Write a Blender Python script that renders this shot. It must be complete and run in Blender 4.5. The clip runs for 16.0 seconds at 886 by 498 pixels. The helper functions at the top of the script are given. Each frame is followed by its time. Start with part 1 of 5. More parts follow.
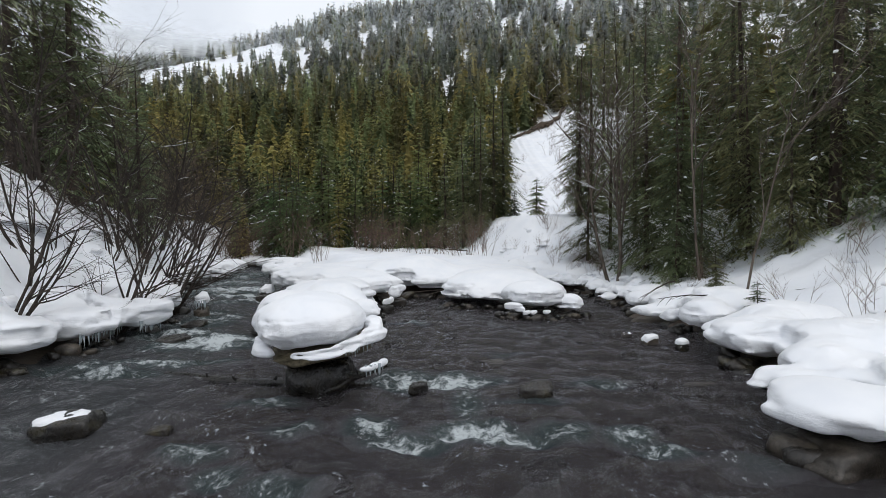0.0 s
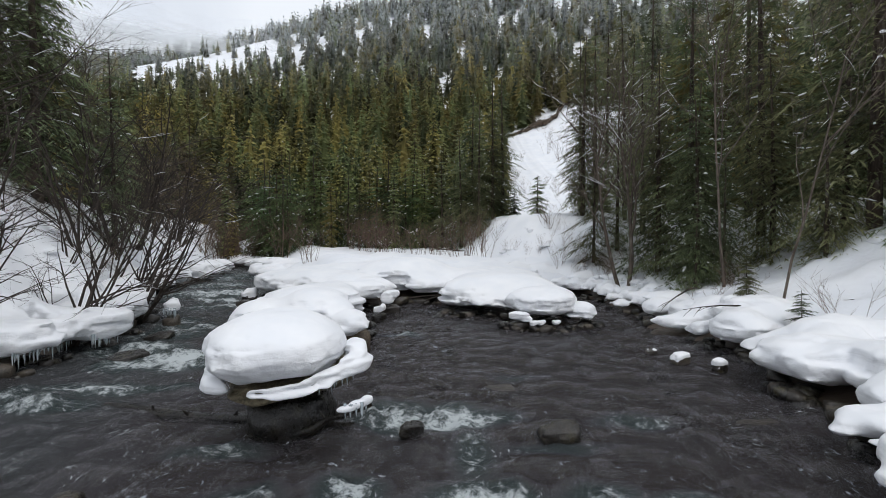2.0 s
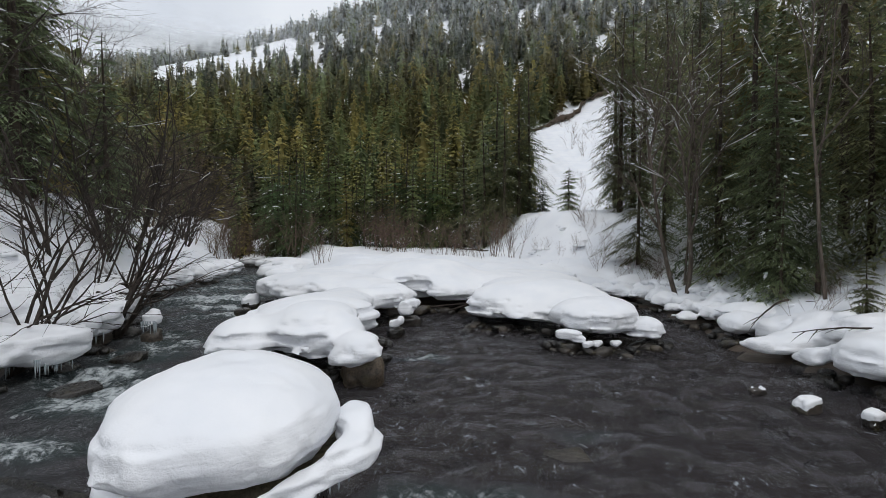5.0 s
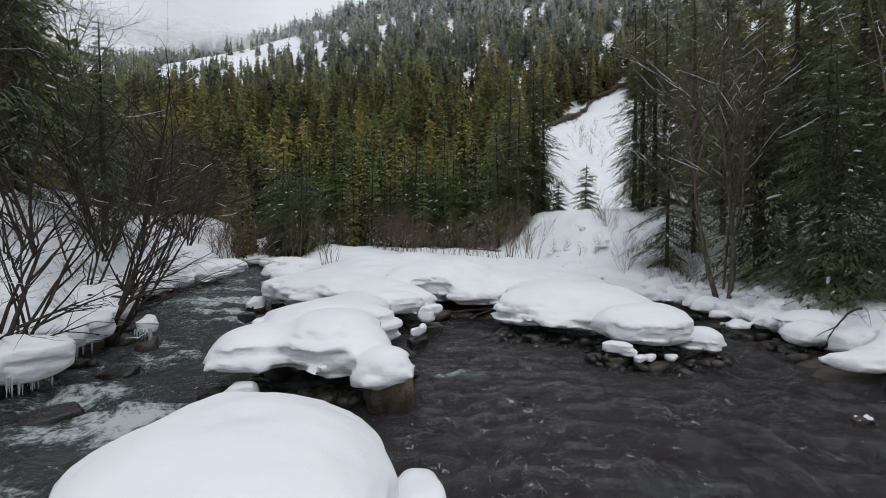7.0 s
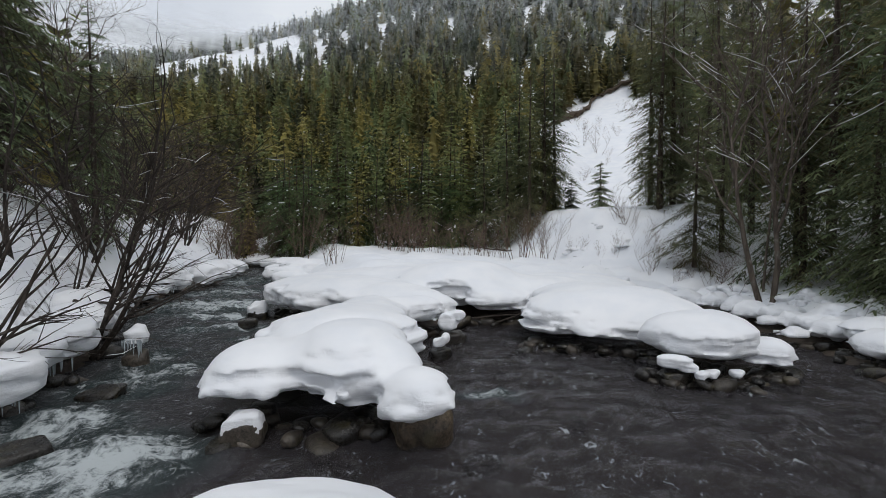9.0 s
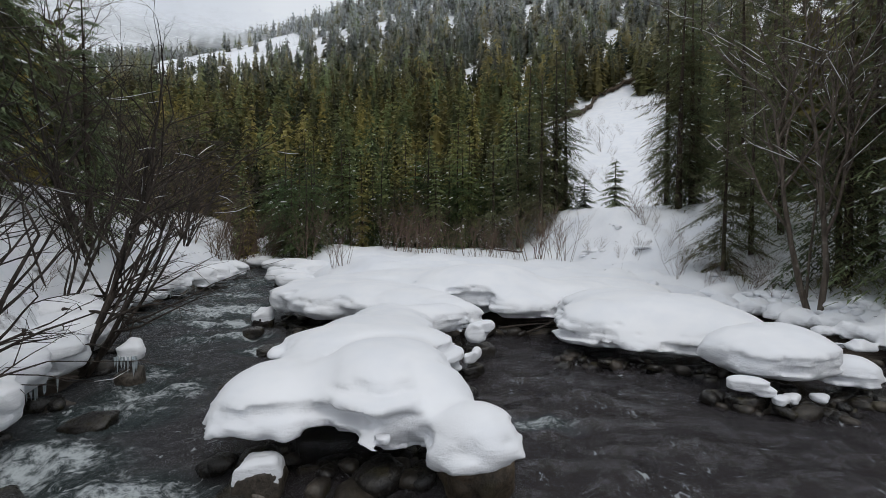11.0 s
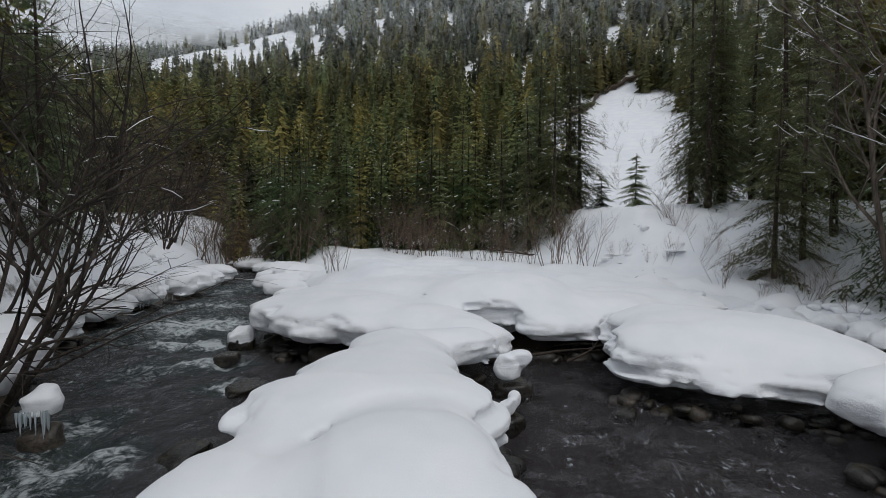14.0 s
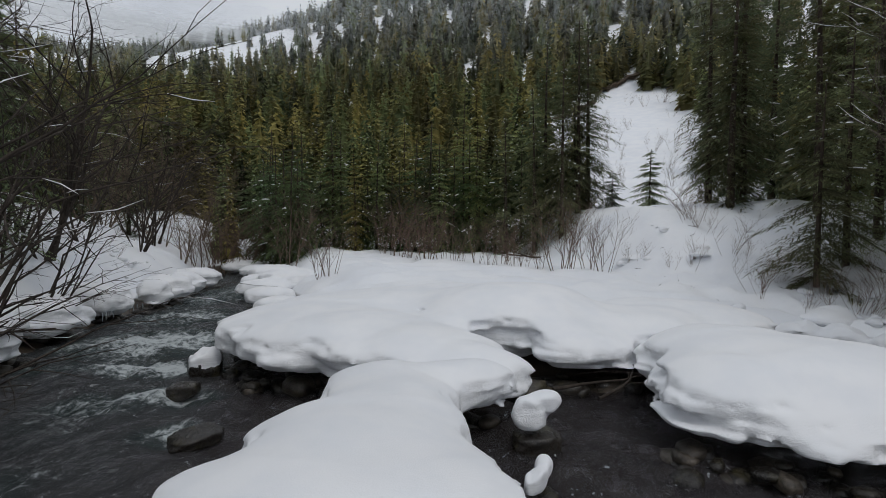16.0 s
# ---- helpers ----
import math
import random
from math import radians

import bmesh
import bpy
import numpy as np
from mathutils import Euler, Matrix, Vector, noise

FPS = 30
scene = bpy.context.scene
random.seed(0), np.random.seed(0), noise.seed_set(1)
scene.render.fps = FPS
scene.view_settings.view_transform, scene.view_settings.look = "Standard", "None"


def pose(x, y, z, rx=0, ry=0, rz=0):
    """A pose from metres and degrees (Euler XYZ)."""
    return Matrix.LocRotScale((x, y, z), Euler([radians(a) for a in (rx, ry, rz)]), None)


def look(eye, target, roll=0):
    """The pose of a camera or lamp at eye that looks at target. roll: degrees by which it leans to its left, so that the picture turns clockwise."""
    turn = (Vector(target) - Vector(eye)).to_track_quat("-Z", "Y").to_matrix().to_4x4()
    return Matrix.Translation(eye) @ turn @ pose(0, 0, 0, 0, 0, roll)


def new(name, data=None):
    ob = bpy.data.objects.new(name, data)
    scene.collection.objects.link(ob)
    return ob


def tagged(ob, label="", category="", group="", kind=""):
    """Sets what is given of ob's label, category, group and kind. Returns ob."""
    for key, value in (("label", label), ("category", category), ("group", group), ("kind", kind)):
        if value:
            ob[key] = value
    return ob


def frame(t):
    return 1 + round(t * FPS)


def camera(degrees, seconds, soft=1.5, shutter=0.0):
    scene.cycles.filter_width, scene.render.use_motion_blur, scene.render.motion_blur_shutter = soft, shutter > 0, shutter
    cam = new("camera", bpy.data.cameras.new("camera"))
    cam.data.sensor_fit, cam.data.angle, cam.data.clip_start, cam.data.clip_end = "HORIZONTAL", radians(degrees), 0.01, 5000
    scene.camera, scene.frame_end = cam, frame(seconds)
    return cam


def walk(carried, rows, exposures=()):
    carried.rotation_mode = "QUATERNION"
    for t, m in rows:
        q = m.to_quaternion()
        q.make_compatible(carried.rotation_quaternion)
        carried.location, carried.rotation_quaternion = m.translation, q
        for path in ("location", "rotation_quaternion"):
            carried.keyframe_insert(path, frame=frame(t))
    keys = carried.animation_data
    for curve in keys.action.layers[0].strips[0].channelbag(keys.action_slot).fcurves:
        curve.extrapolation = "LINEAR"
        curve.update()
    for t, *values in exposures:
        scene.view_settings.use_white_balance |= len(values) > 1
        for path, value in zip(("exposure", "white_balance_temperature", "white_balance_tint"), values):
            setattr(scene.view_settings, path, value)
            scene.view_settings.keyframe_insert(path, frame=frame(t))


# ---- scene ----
cam = camera(85.1, 16.0, soft=0.4)
PATH = [
    (0, (0.32, 0.482, 2.712), (0.257, 2.48, 2.664), -0.4),
    (0.5, (0.298, 0.844, 2.716), (0.24, 2.843, 2.667), -0.3),
    (1, (0.273, 1.253, 2.726), (0.219, 3.251, 2.676), -0.3),
    (1.5, (0.244, 1.71, 2.758), (0.194, 3.709, 2.705), -0.2),
    (2, (0.21, 2.168, 2.784), (0.164, 4.167, 2.731), -0.2),
    (2.5, (0.181, 2.627, 2.813), (0.138, 4.626, 2.757), -0.2),
    (3, (0.143, 3.126, 2.81), (0.068, 5.124, 2.752), -0.2),
    (3.5, (0.104, 3.614, 2.829), (-0.007, 5.61, 2.769), -0.2),
    (4, (0.059, 4.066, 2.837), (-0.059, 6.062, 2.777), -0.2),
    (6.5, (-0.694, 5.824, 2.797), (-0.825, 7.819, 2.736), -0.1),
    (7, (-0.868, 6.155, 2.796), (-1.0, 8.15, 2.735), -0.0),
    (7.5, (-1.045, 6.492, 2.781), (-1.178, 8.487, 2.721), -0.1),
    (8, (-1.234, 6.825, 2.789), (-1.365, 8.819, 2.727), -0.1),
    (8.5, (-1.395, 7.136, 2.775), (-1.526, 9.13, 2.713), -0.1),
    (9, (-1.539, 7.43, 2.773), (-1.669, 9.425, 2.71), -0.1),
    (11.5, (-2.43, 8.847, 2.856), (-2.553, 10.843, 2.79), 0.0),
    (12, (-2.547, 9.212, 2.863), (-2.669, 11.207, 2.797), -0.0),
    (12.5, (-2.64, 9.617, 2.882), (-2.763, 11.613, 2.816), -0.1),
    (13, (-2.735, 10.053, 2.893), (-2.856, 12.049, 2.827), -0.05),
    (13.5, (-2.8, 10.521, 2.911), (-2.917, 12.517, 2.845), -0.05),
    (14, (-2.856, 10.991, 2.941), (-2.972, 12.987, 2.873), -0.05),
    (14.5, (-2.894, 11.503, 2.985), (-3.01, 13.499, 2.917), -0.0),
    (15, (-2.93, 11.99, 3.022), (-3.043, 13.986, 2.951), -0.0),
    (15.5, (-2.975, 12.467, 3.04), (-3.088, 14.463, 2.968), 0.0),
    (16, (-3.034, 12.915, 3.047), (-3.145, 14.91, 2.976), 0.0),
]
EXPOSURES = [(0.0, -0.14), (3.5, -0.2), (7.0, -0.38), (9.0, -0.37), (12.5, -0.54), (16.0, -0.69)]
walk(cam, [(t, look(eye, target, roll)) for t, eye, target, roll in PATH], EXPOSURES)

# ---------------------------------------------------------------- light
SUN_UP, SUN_FROM = 54.0, 148.0  # degrees above the horizon, and clockwise from +y
world = bpy.data.worlds.new("winter_sky")
scene.world = world
world.use_nodes = True
wn, wl = world.node_tree.nodes, world.node_tree.links
wn.clear()
sky = wn.new("ShaderNodeTexSky")
sky.sky_type, sky.sun_disc = "NISHITA", False
sky.sun_elevation, sky.sun_rotation = radians(SUN_UP), radians(SUN_FROM)
sky.dust_density, sky.air_density, sky.altitude = 2.0, 1.0, 900
wcoord = wn.new("ShaderNodeTexCoord")
wnoise = wn.new("ShaderNodeTexNoise")
wnoise.inputs["Scale"].default_value, wnoise.inputs["Detail"].default_value = 2.2, 5.0
wramp = wn.new("ShaderNodeMapRange")
wramp.inputs["From Min"].default_value, wramp.inputs["From Max"].default_value = 0.3, 0.6
wramp.inputs["To Min"].default_value, wramp.inputs["To Max"].default_value = 0.66, 0.96
wmix = wn.new("ShaderNodeMix")
wmix.data_type = "RGBA"
wmix.inputs["B"].default_value = (8.75, 9.2, 9.85, 1)
wback = wn.new("ShaderNodeBackground")
wback.inputs["Strength"].default_value = 0.115
wout = wn.new("ShaderNodeOutputWorld")
wl.new(wcoord.outputs["Generated"], wnoise.inputs["Vector"])
wl.new(wnoise.outputs["Fac"], wramp.inputs["Value"])
wl.new(wramp.outputs["Result"], wmix.inputs["Factor"])
wl.new(sky.outputs["Color"], wmix.inputs["A"])
wl.new(wmix.outputs["Result"], wback.inputs["Color"])
wl.new(wback.outputs["Background"], wout.inputs["Surface"])

sun_data = bpy.data.lights.new("sun", "SUN")
sun_data.energy, sun_data.angle, sun_data.color = 0.85, radians(20), (1.0, 0.965, 0.92)
sun = new("sun", sun_data)
a, e = radians(SUN_FROM), radians(SUN_UP)
sun.matrix_world = look((math.sin(a) * math.cos(e) * 60, math.cos(a) * math.cos(e) * 60, math.sin(e) * 60), (0, 0, 0))


# ---------------------------------------------------------------- materials
class Mat:
    """A node material with short calls for the nodes that the surfaces here need."""

    def __init__(self, name):
        self.mat = bpy.data.materials.new(name)
        self.mat.use_nodes = True
        self.tree = self.mat.node_tree
        self.n, self.l = self.tree.nodes, self.tree.links
        self.bsdf = self.n["Principled BSDF"]
        self.out = self.n["Material Output"]
        self.pos = self.n.new("ShaderNodeNewGeometry").outputs["Position"]

    def put(self, socket, value):
        if isinstance(value, (int, float, tuple)):
            socket.default_value = value if not isinstance(value, tuple) or len(value) == 4 or len(socket.default_value) == 3 else (*value, 1)
        else:
            self.l.new(value, socket)

    def noise(self, scale, detail=4.0, rough=0.55, warp=0.0, vec=None, stretch=None):
        vec = vec or self.pos
        if stretch:
            m = self.n.new("ShaderNodeMapping")
            m.inputs["Scale"].default_value = stretch
            self.l.new(vec, m.inputs["Vector"])
            vec = m.outputs["Vector"]
        t = self.n.new("ShaderNodeTexNoise")
        self.l.new(vec, t.inputs["Vector"])
        t.inputs["Scale"].default_value, t.inputs["Detail"].default_value = scale, detail
        t.inputs["Roughness"].default_value, t.inputs["Distortion"].default_value = rough, warp
        return t.outputs["Fac"]

    def shifted(self, by):
        v = self.n.new("ShaderNodeVectorMath")
        self.l.new(self.pos, v.inputs[0])
        v.inputs[1].default_value = (by, by, by)
        return v.outputs[0]

    def span(self, value, lo, hi, to_lo=0.0, to_hi=1.0):
        r = self.n.new("ShaderNodeMapRange")
        r.interpolation_type = "SMOOTHSTEP"
        self.l.new(value, r.inputs["Value"])
        for k, v in (("From Min", lo), ("From Max", hi), ("To Min", to_lo), ("To Max", to_hi)):
            self.put(r.inputs[k], v)
        return r.outputs["Result"]

    def math(self, op, x, y=0.0):
        m = self.n.new("ShaderNodeMath")
        m.operation = op
        self.put(m.inputs[0], x)
        self.put(m.inputs[1], y)
        return m.outputs[0]

    def mix(self, fac, x, y, blend="MIX"):
        m = self.n.new("ShaderNodeMix")
        m.data_type, m.blend_type = "RGBA", blend
        self.put(m.inputs["Factor"], fac)
        self.put(m.inputs["A"], x)
        self.put(m.inputs["B"], y)
        return m.outputs["Result"]

    def attr(self, name):
        t = self.n.new("ShaderNodeAttribute")
        t.attribute_name = name
        return t.outputs["Fac"]

    def random(self):
        return self.n.new("ShaderNodeObjectInfo").outputs["Random"]

    def axis(self, vec, i):
        s = self.n.new("ShaderNodeSeparateXYZ")
        self.l.new(vec, s.inputs[0])
        return s.outputs[i]

    def normal_up(self):
        return self.axis(self.n.new("ShaderNodeNewGeometry").outputs["Normal"], 2)

    def bump(self, height, strength, distance, after=None):
        b = self.n.new("ShaderNodeBump")
        b.inputs["Strength"].default_value, b.inputs["Distance"].default_value = strength, distance
        self.l.new(height, b.inputs["Height"])
        if after is not None:
            self.l.new(after, b.inputs["Normal"])
        return b.outputs["Normal"]

    def done(self, color=None, rough=None, normal=None, **more):
        if color is not None:
            self.put(self.bsdf.inputs["Base Color"], color)
        if rough is not None:
            self.put(self.bsdf.inputs["Roughness"], rough)
        if normal is not None:
            self.put(self.bsdf.inputs["Normal"], normal)
        for k, v in more.items():
            self.put(self.bsdf.inputs[k.replace("_", " ")], v)
        return self.mat


def snow_material():
    m = Mat("snow")
    soft, grain = m.noise(1.3, 3), m.noise(55, 3, 0.7)
    litter = m.span(m.noise(7.0, 6, 0.75), 0.70, 0.80)
    color = m.mix(m.span(soft, 0.3, 0.7), (0.84, 0.855, 0.885), (0.90, 0.905, 0.92))
    color = m.mix(m.math("MULTIPLY", litter, 0.12), color, (0.35, 0.30, 0.24))
    layers = m.noise(2.8, 6, 0.7, 0.6, stretch=(1, 1, 3.2))
    layers = m.math("MULTIPLY", layers, m.span(m.normal_up(), 0.8, 0.3))
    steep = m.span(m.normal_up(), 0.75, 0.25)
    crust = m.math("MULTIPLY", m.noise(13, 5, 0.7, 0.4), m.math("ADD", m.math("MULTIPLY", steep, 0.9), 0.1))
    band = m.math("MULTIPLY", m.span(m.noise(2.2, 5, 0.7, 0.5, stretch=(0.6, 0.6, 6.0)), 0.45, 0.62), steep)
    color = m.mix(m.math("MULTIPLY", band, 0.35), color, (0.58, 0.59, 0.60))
    nrm = m.bump(grain, 0.3, 0.012, m.bump(crust, 0.4, 0.05, m.bump(layers, 0.35, 0.06)))
    return m.done(color, 0.65, nrm, Specular_IOR_Level=0.25)


def ground_material():
    m = Mat("snowy_ground")
    up, z = m.normal_up(), m.axis(m.pos, 2)
    grain = m.noise(30, 4, 0.7)
    patchy = m.noise(0.9, 6, 0.7)
    snow = m.mix(m.span(m.noise(0.5, 3), 0.3, 0.7), (0.83, 0.85, 0.89), (0.90, 0.91, 0.93))
    litter = m.span(m.noise(4.5, 7, 0.8), 0.62, 0.74)
    snow = m.mix(m.math("MULTIPLY", litter, 0.25), snow, (0.22, 0.18, 0.13))
    earth = m.mix(m.noise(3.0, 6, 0.7), (0.03, 0.025, 0.02), (0.13, 0.10, 0.075))
    bare = m.math("MAXIMUM", m.math("MULTIPLY", m.span(z, 0.50, 0.34), m.attr("shore")), m.span(m.math("ADD", up, m.math("MULTIPLY", patchy, 0.5)), 0.72, 0.62))
    return m.done(m.mix(bare, snow, earth), m.mix(bare, (0.7, 0.7, 0.7), (0.35, 0.35, 0.35)), m.bump(grain, 0.3, 0.02, m.bump(m.noise(4, 5), 0.4, 0.08)), Specular_IOR_Level=0.25)


def rock_material(name, dark, light, wet):
    m = Mat(name)
    big, fine = m.noise(2.2, 5, 0.6), m.noise(22, 6, 0.7)
    color = m.mix(m.span(big, 0.3, 0.7), dark, light)
    color = m.mix(m.span(fine, 0.35, 0.75), color, tuple(c * 0.45 for c in dark))
    moss = m.math("MULTIPLY", m.span(m.noise(4, 5), 0.5, 0.7), 0.4)
    color = m.mix(moss, color, (0.075, 0.065, 0.03))
    shift = m.span(m.random(), 0, 1, 0.6, 1.3)
    color = m.mix(1.0, color, shift, "MULTIPLY")
    return m.done(color, m.span(fine, 0.2, 0.8, wet, wet + 0.35), m.bump(fine, 0.6, 0.02, m.bump(big, 0.5, 0.08)))


def needle_material(name, dark, light, frost=0.0, own=None, warm=(1.10, 1.0, 0.70)):
    m = Mat(name)
    # tone carries chance variation and the crown's painted self-shadow
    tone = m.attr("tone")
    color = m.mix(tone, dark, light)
    kind = m.attr(own) if own else m.random()
    color = m.mix(1.0, color, m.mix(m.span(kind, 0.1, 0.9), (0.80, 1.02, 0.95), warm), "MULTIPLY")
    other = m.math("FRACT", m.math("MULTIPLY", kind, 7.3))
    color = m.mix(1.0, color, m.span(other, 0, 1, 0.48, 1.42), "MULTIPLY")
    color = m.mix(m.math("MULTIPLY", m.span(m.noise(0.16, 3, 0.7), 0.48, 0.68, 0, 0.38), tone), color, (0.19, 0.155, 0.045))
    color = m.mix(m.math("MULTIPLY", m.span(m.noise(0.22, 2, 0.6, vec=m.shifted(40)), 0.52, 0.66, 0, 0.5), tone), color, (0.075, 0.115, 0.075))
    if frost:
        z = m.axis(m.pos, 2)
        # frost on the higher trees; the same whitening also stands for distance haze
        rime_haze = m.math("MULTIPLY", m.span(z, 34, 130), frost)
        rime_haze = m.math("MULTIPLY", rime_haze, m.span(m.noise(0.35, 4, 0.7), 0.3, 0.65))
        color = m.mix(rime_haze, color, (0.72, 0.75, 0.78))
    mat = m.done(color, 0.65, Specular_IOR_Level=0.25)
    through_light = m.n.new("ShaderNodeBsdfTranslucent")
    m.l.new(color, through_light.inputs["Color"])
    both = m.n.new("ShaderNodeMixShader")
    both.inputs["Fac"].default_value = 0.45
    m.l.new(m.bsdf.outputs[0], both.inputs[1])
    m.l.new(through_light.outputs[0], both.inputs[2])
    m.l.new(both.outputs[0], m.out.inputs["Surface"])
    return mat


def bark_material(name, dark, light, pale=(0.25, 0.24, 0.22)):
    m = Mat(name)
    streak = m.noise(9, 5, 0.7, stretch=(1, 1, 0.15))
    color = m.mix(m.span(streak, 0.3, 0.7), dark, light)
    color = m.mix(m.span(m.noise(3.0, 5, 0.7), 0.56, 0.7, 0, 0.7), color, pale)
    return m.done(color, 0.85, m.bump(streak, 0.7, 0.02), Specular_IOR_Level=0.2)


def water_material():
    m = Mat("river_water")
    churn = m.attr("churn")
    flow = m.n.new("ShaderNodeTexCoord").outputs["Object"]
    fine = m.noise(6.0, 9, 0.76, 0.35, flow, (1.0, 0.9, 1))
    patch = m.noise(1.15, 4, 0.6, 0.35, flow, (0.8, 0.75, 1))
    lace = m.math("ADD", m.math("MULTIPLY", fine, 0.72), m.math("MULTIPLY", patch, 0.36))
    edge = m.math("SUBTRACT", 0.72, m.math("MULTIPLY", churn, 0.40))
    foam = m.span(lace, edge, m.math("ADD", edge, 0.16))
    fleck = m.span(m.noise(10, 4, 0.65, 1.2, flow, (1.0, 0.55, 1)), 0.60, 0.67)
    fleck = m.math("MULTIPLY", fleck, m.span(m.noise(1.6, 3, 0.6, 0.6, m.shifted(9)), 0.48, 0.60, 0.08, 0.75))
    foam = m.math("MULTIPLY", foam, m.span(churn, 0.0, 0.5, 0.32, 0.68))
    foam = m.math("MAXIMUM", foam, m.math("MULTIPLY", fleck, 0.75))
    ripple = m.noise(6.5, 6, 0.68, 0.5, flow, (1.0, 0.9, 1))
    nrm = m.bump(m.noise(18, 6, 0.75, 0.6, flow), 1.0, 0.075, m.bump(ripple, 1.0, 0.16, m.bump(m.noise(2.6, 4, 0.6, 0.5, flow), 1.0, 0.22)))
    clear = m.n.new("ShaderNodeBsdfTransparent")
    clear.inputs["Color"].default_value = (0.62, 0.57, 0.49, 1)
    gloss = m.n.new("ShaderNodeBsdfGlossy")
    gloss.inputs["Roughness"].default_value = 0.09
    gloss.inputs["Color"].default_value = (0.95, 0.97, 1.0, 1)
    m.l.new(nrm, gloss.inputs["Normal"])
    body = m.n.new("ShaderNodeBsdfDiffuse")
    m.l.new(m.mix(m.span(churn, 0.14, 0.5), (0.135, 0.122, 0.132), (0.064, 0.084, 0.084)), body.inputs["Color"])
    m.l.new(nrm, body.inputs["Normal"])
    murk = m.n.new("ShaderNodeMixShader")
    m.put(murk.inputs["Fac"], m.span(churn, 0.05, 0.4, 0.42, 0.95))
    m.l.new(clear.outputs[0], murk.inputs[1])
    m.l.new(body.outputs[0], murk.inputs[2])
    fres = m.n.new("ShaderNodeFresnel")
    fres.inputs["IOR"].default_value = 1.33
    m.l.new(nrm, fres.inputs["Normal"])
    wet = m.n.new("ShaderNodeMixShader")
    m.l.new(fres.outputs[0], wet.inputs["Fac"])
    m.l.new(murk.outputs[0], wet.inputs[1])
    m.l.new(gloss.outputs[0], wet.inputs[2])
    white = m.bsdf
    white.inputs["Base Color"].default_value = (0.66, 0.71, 0.72, 1)
    white.inputs["Roughness"].default_value = 0.6
    m.l.new(m.bump(fine, 0.6, 0.05), white.inputs["Normal"])
    last = m.n.new("ShaderNodeMixShader")
    m.l.new(foam, last.inputs["Fac"])
    m.l.new(wet.outputs[0], last.inputs[1])
    m.l.new(white.outputs[0], last.inputs[2])
    m.l.new(last.outputs[0], m.out.inputs["Surface"])
    return m.mat


def ice_material():
    m = Mat("ice")
    return m.done((0.70, 0.77, 0.80), 0.18, m.bump(m.noise(25, 3), 0.3, 0.01), Transmission_Weight=0.55, IOR=1.31)


def mist_material():
    m = Mat("mist")
    gen = m.n.new("ShaderNodeTexCoord").outputs["Generated"]
    puff = m.noise(3.2, 6, 0.62, 0.5, gen, (1.6, 1, 1))
    rim = m.attr("thick")
    cover = m.math("MULTIPLY", m.span(m.math("ADD", m.math("MULTIPLY", puff, 0.7), rim), 0.55, 1.25), 0.93)
    clear = m.n.new("ShaderNodeBsdfTransparent")
    veil = m.n.new("ShaderNodeBsdfDiffuse")
    veil.inputs["Color"].default_value = (0.95, 0.96, 0.97, 1)
    glow = m.n.new("ShaderNodeBsdfTranslucent")
    glow.inputs["Color"].default_value = (0.92, 0.94, 0.96, 1)
    both = m.n.new("ShaderNodeMixShader")
    both.inputs["Fac"].default_value = 0.5
    m.l.new(veil.outputs[0], both.inputs[1])
    m.l.new(glow.outputs[0], both.inputs[2])
    last = m.n.new("ShaderNodeMixShader")
    m.l.new(cover, last.inputs["Fac"])
    m.l.new(clear.outputs[0], last.inputs[1])
    m.l.new(both.outputs[0], last.inputs[2])
    m.l.new(last.outputs[0], m.out.inputs["Surface"])
    return m.mat


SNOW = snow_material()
GROUND = ground_material()
ROCK = rock_material("river_rock", (0.030, 0.025, 0.020), (0.115, 0.095, 0.075), 0.22)
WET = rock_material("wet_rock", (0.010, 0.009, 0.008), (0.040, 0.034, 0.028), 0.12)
BOULDER = rock_material("mossy_rock", (0.07, 0.055, 0.032), (0.23, 0.19, 0.115), 0.5)
BROWN = rock_material("brown_rock", (0.030, 0.022, 0.015), (0.120, 0.086, 0.052), 0.35)
EARTH = rock_material("bare_earth", (0.05, 0.032, 0.018), (0.14, 0.09, 0.05), 0.6)
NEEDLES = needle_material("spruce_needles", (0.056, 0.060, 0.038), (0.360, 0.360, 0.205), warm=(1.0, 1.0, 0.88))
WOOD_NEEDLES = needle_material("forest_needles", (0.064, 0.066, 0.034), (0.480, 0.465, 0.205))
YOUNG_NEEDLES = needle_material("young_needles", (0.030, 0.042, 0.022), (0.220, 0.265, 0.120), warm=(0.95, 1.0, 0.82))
# colours raised so that the far slope looks hazed
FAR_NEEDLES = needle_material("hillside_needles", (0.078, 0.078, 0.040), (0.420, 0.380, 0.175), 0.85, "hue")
BARK = bark_material("conifer_bark", (0.030, 0.022, 0.017), (0.095, 0.072, 0.055))
ALDER = bark_material("alder_bark", (0.020, 0.016, 0.013), (0.070, 0.056, 0.046), (0.14, 0.125, 0.11))
LIMB = bark_material("grey_bark", (0.050, 0.040, 0.032), (0.16, 0.13, 0.105), (0.26, 0.24, 0.21))
BRUSH = bark_material("brush_bark", (0.085, 0.064, 0.045), (0.23, 0.18, 0.13), (0.27, 0.24, 0.20))
TWIG = bark_material("red_twigs", (0.085, 0.058, 0.046), (0.22, 0.155, 0.118), (0.24, 0.20, 0.17))
WATER = water_material()
ICE = ice_material()
MIST = mist_material()


# ---------------------------------------------------------------- mesh tools
LATTICE = np.random.RandomState(7).rand(65536)


def vnoise(x, y, z=0.0):
    """Smooth value noise between 0 and 1 on arrays."""
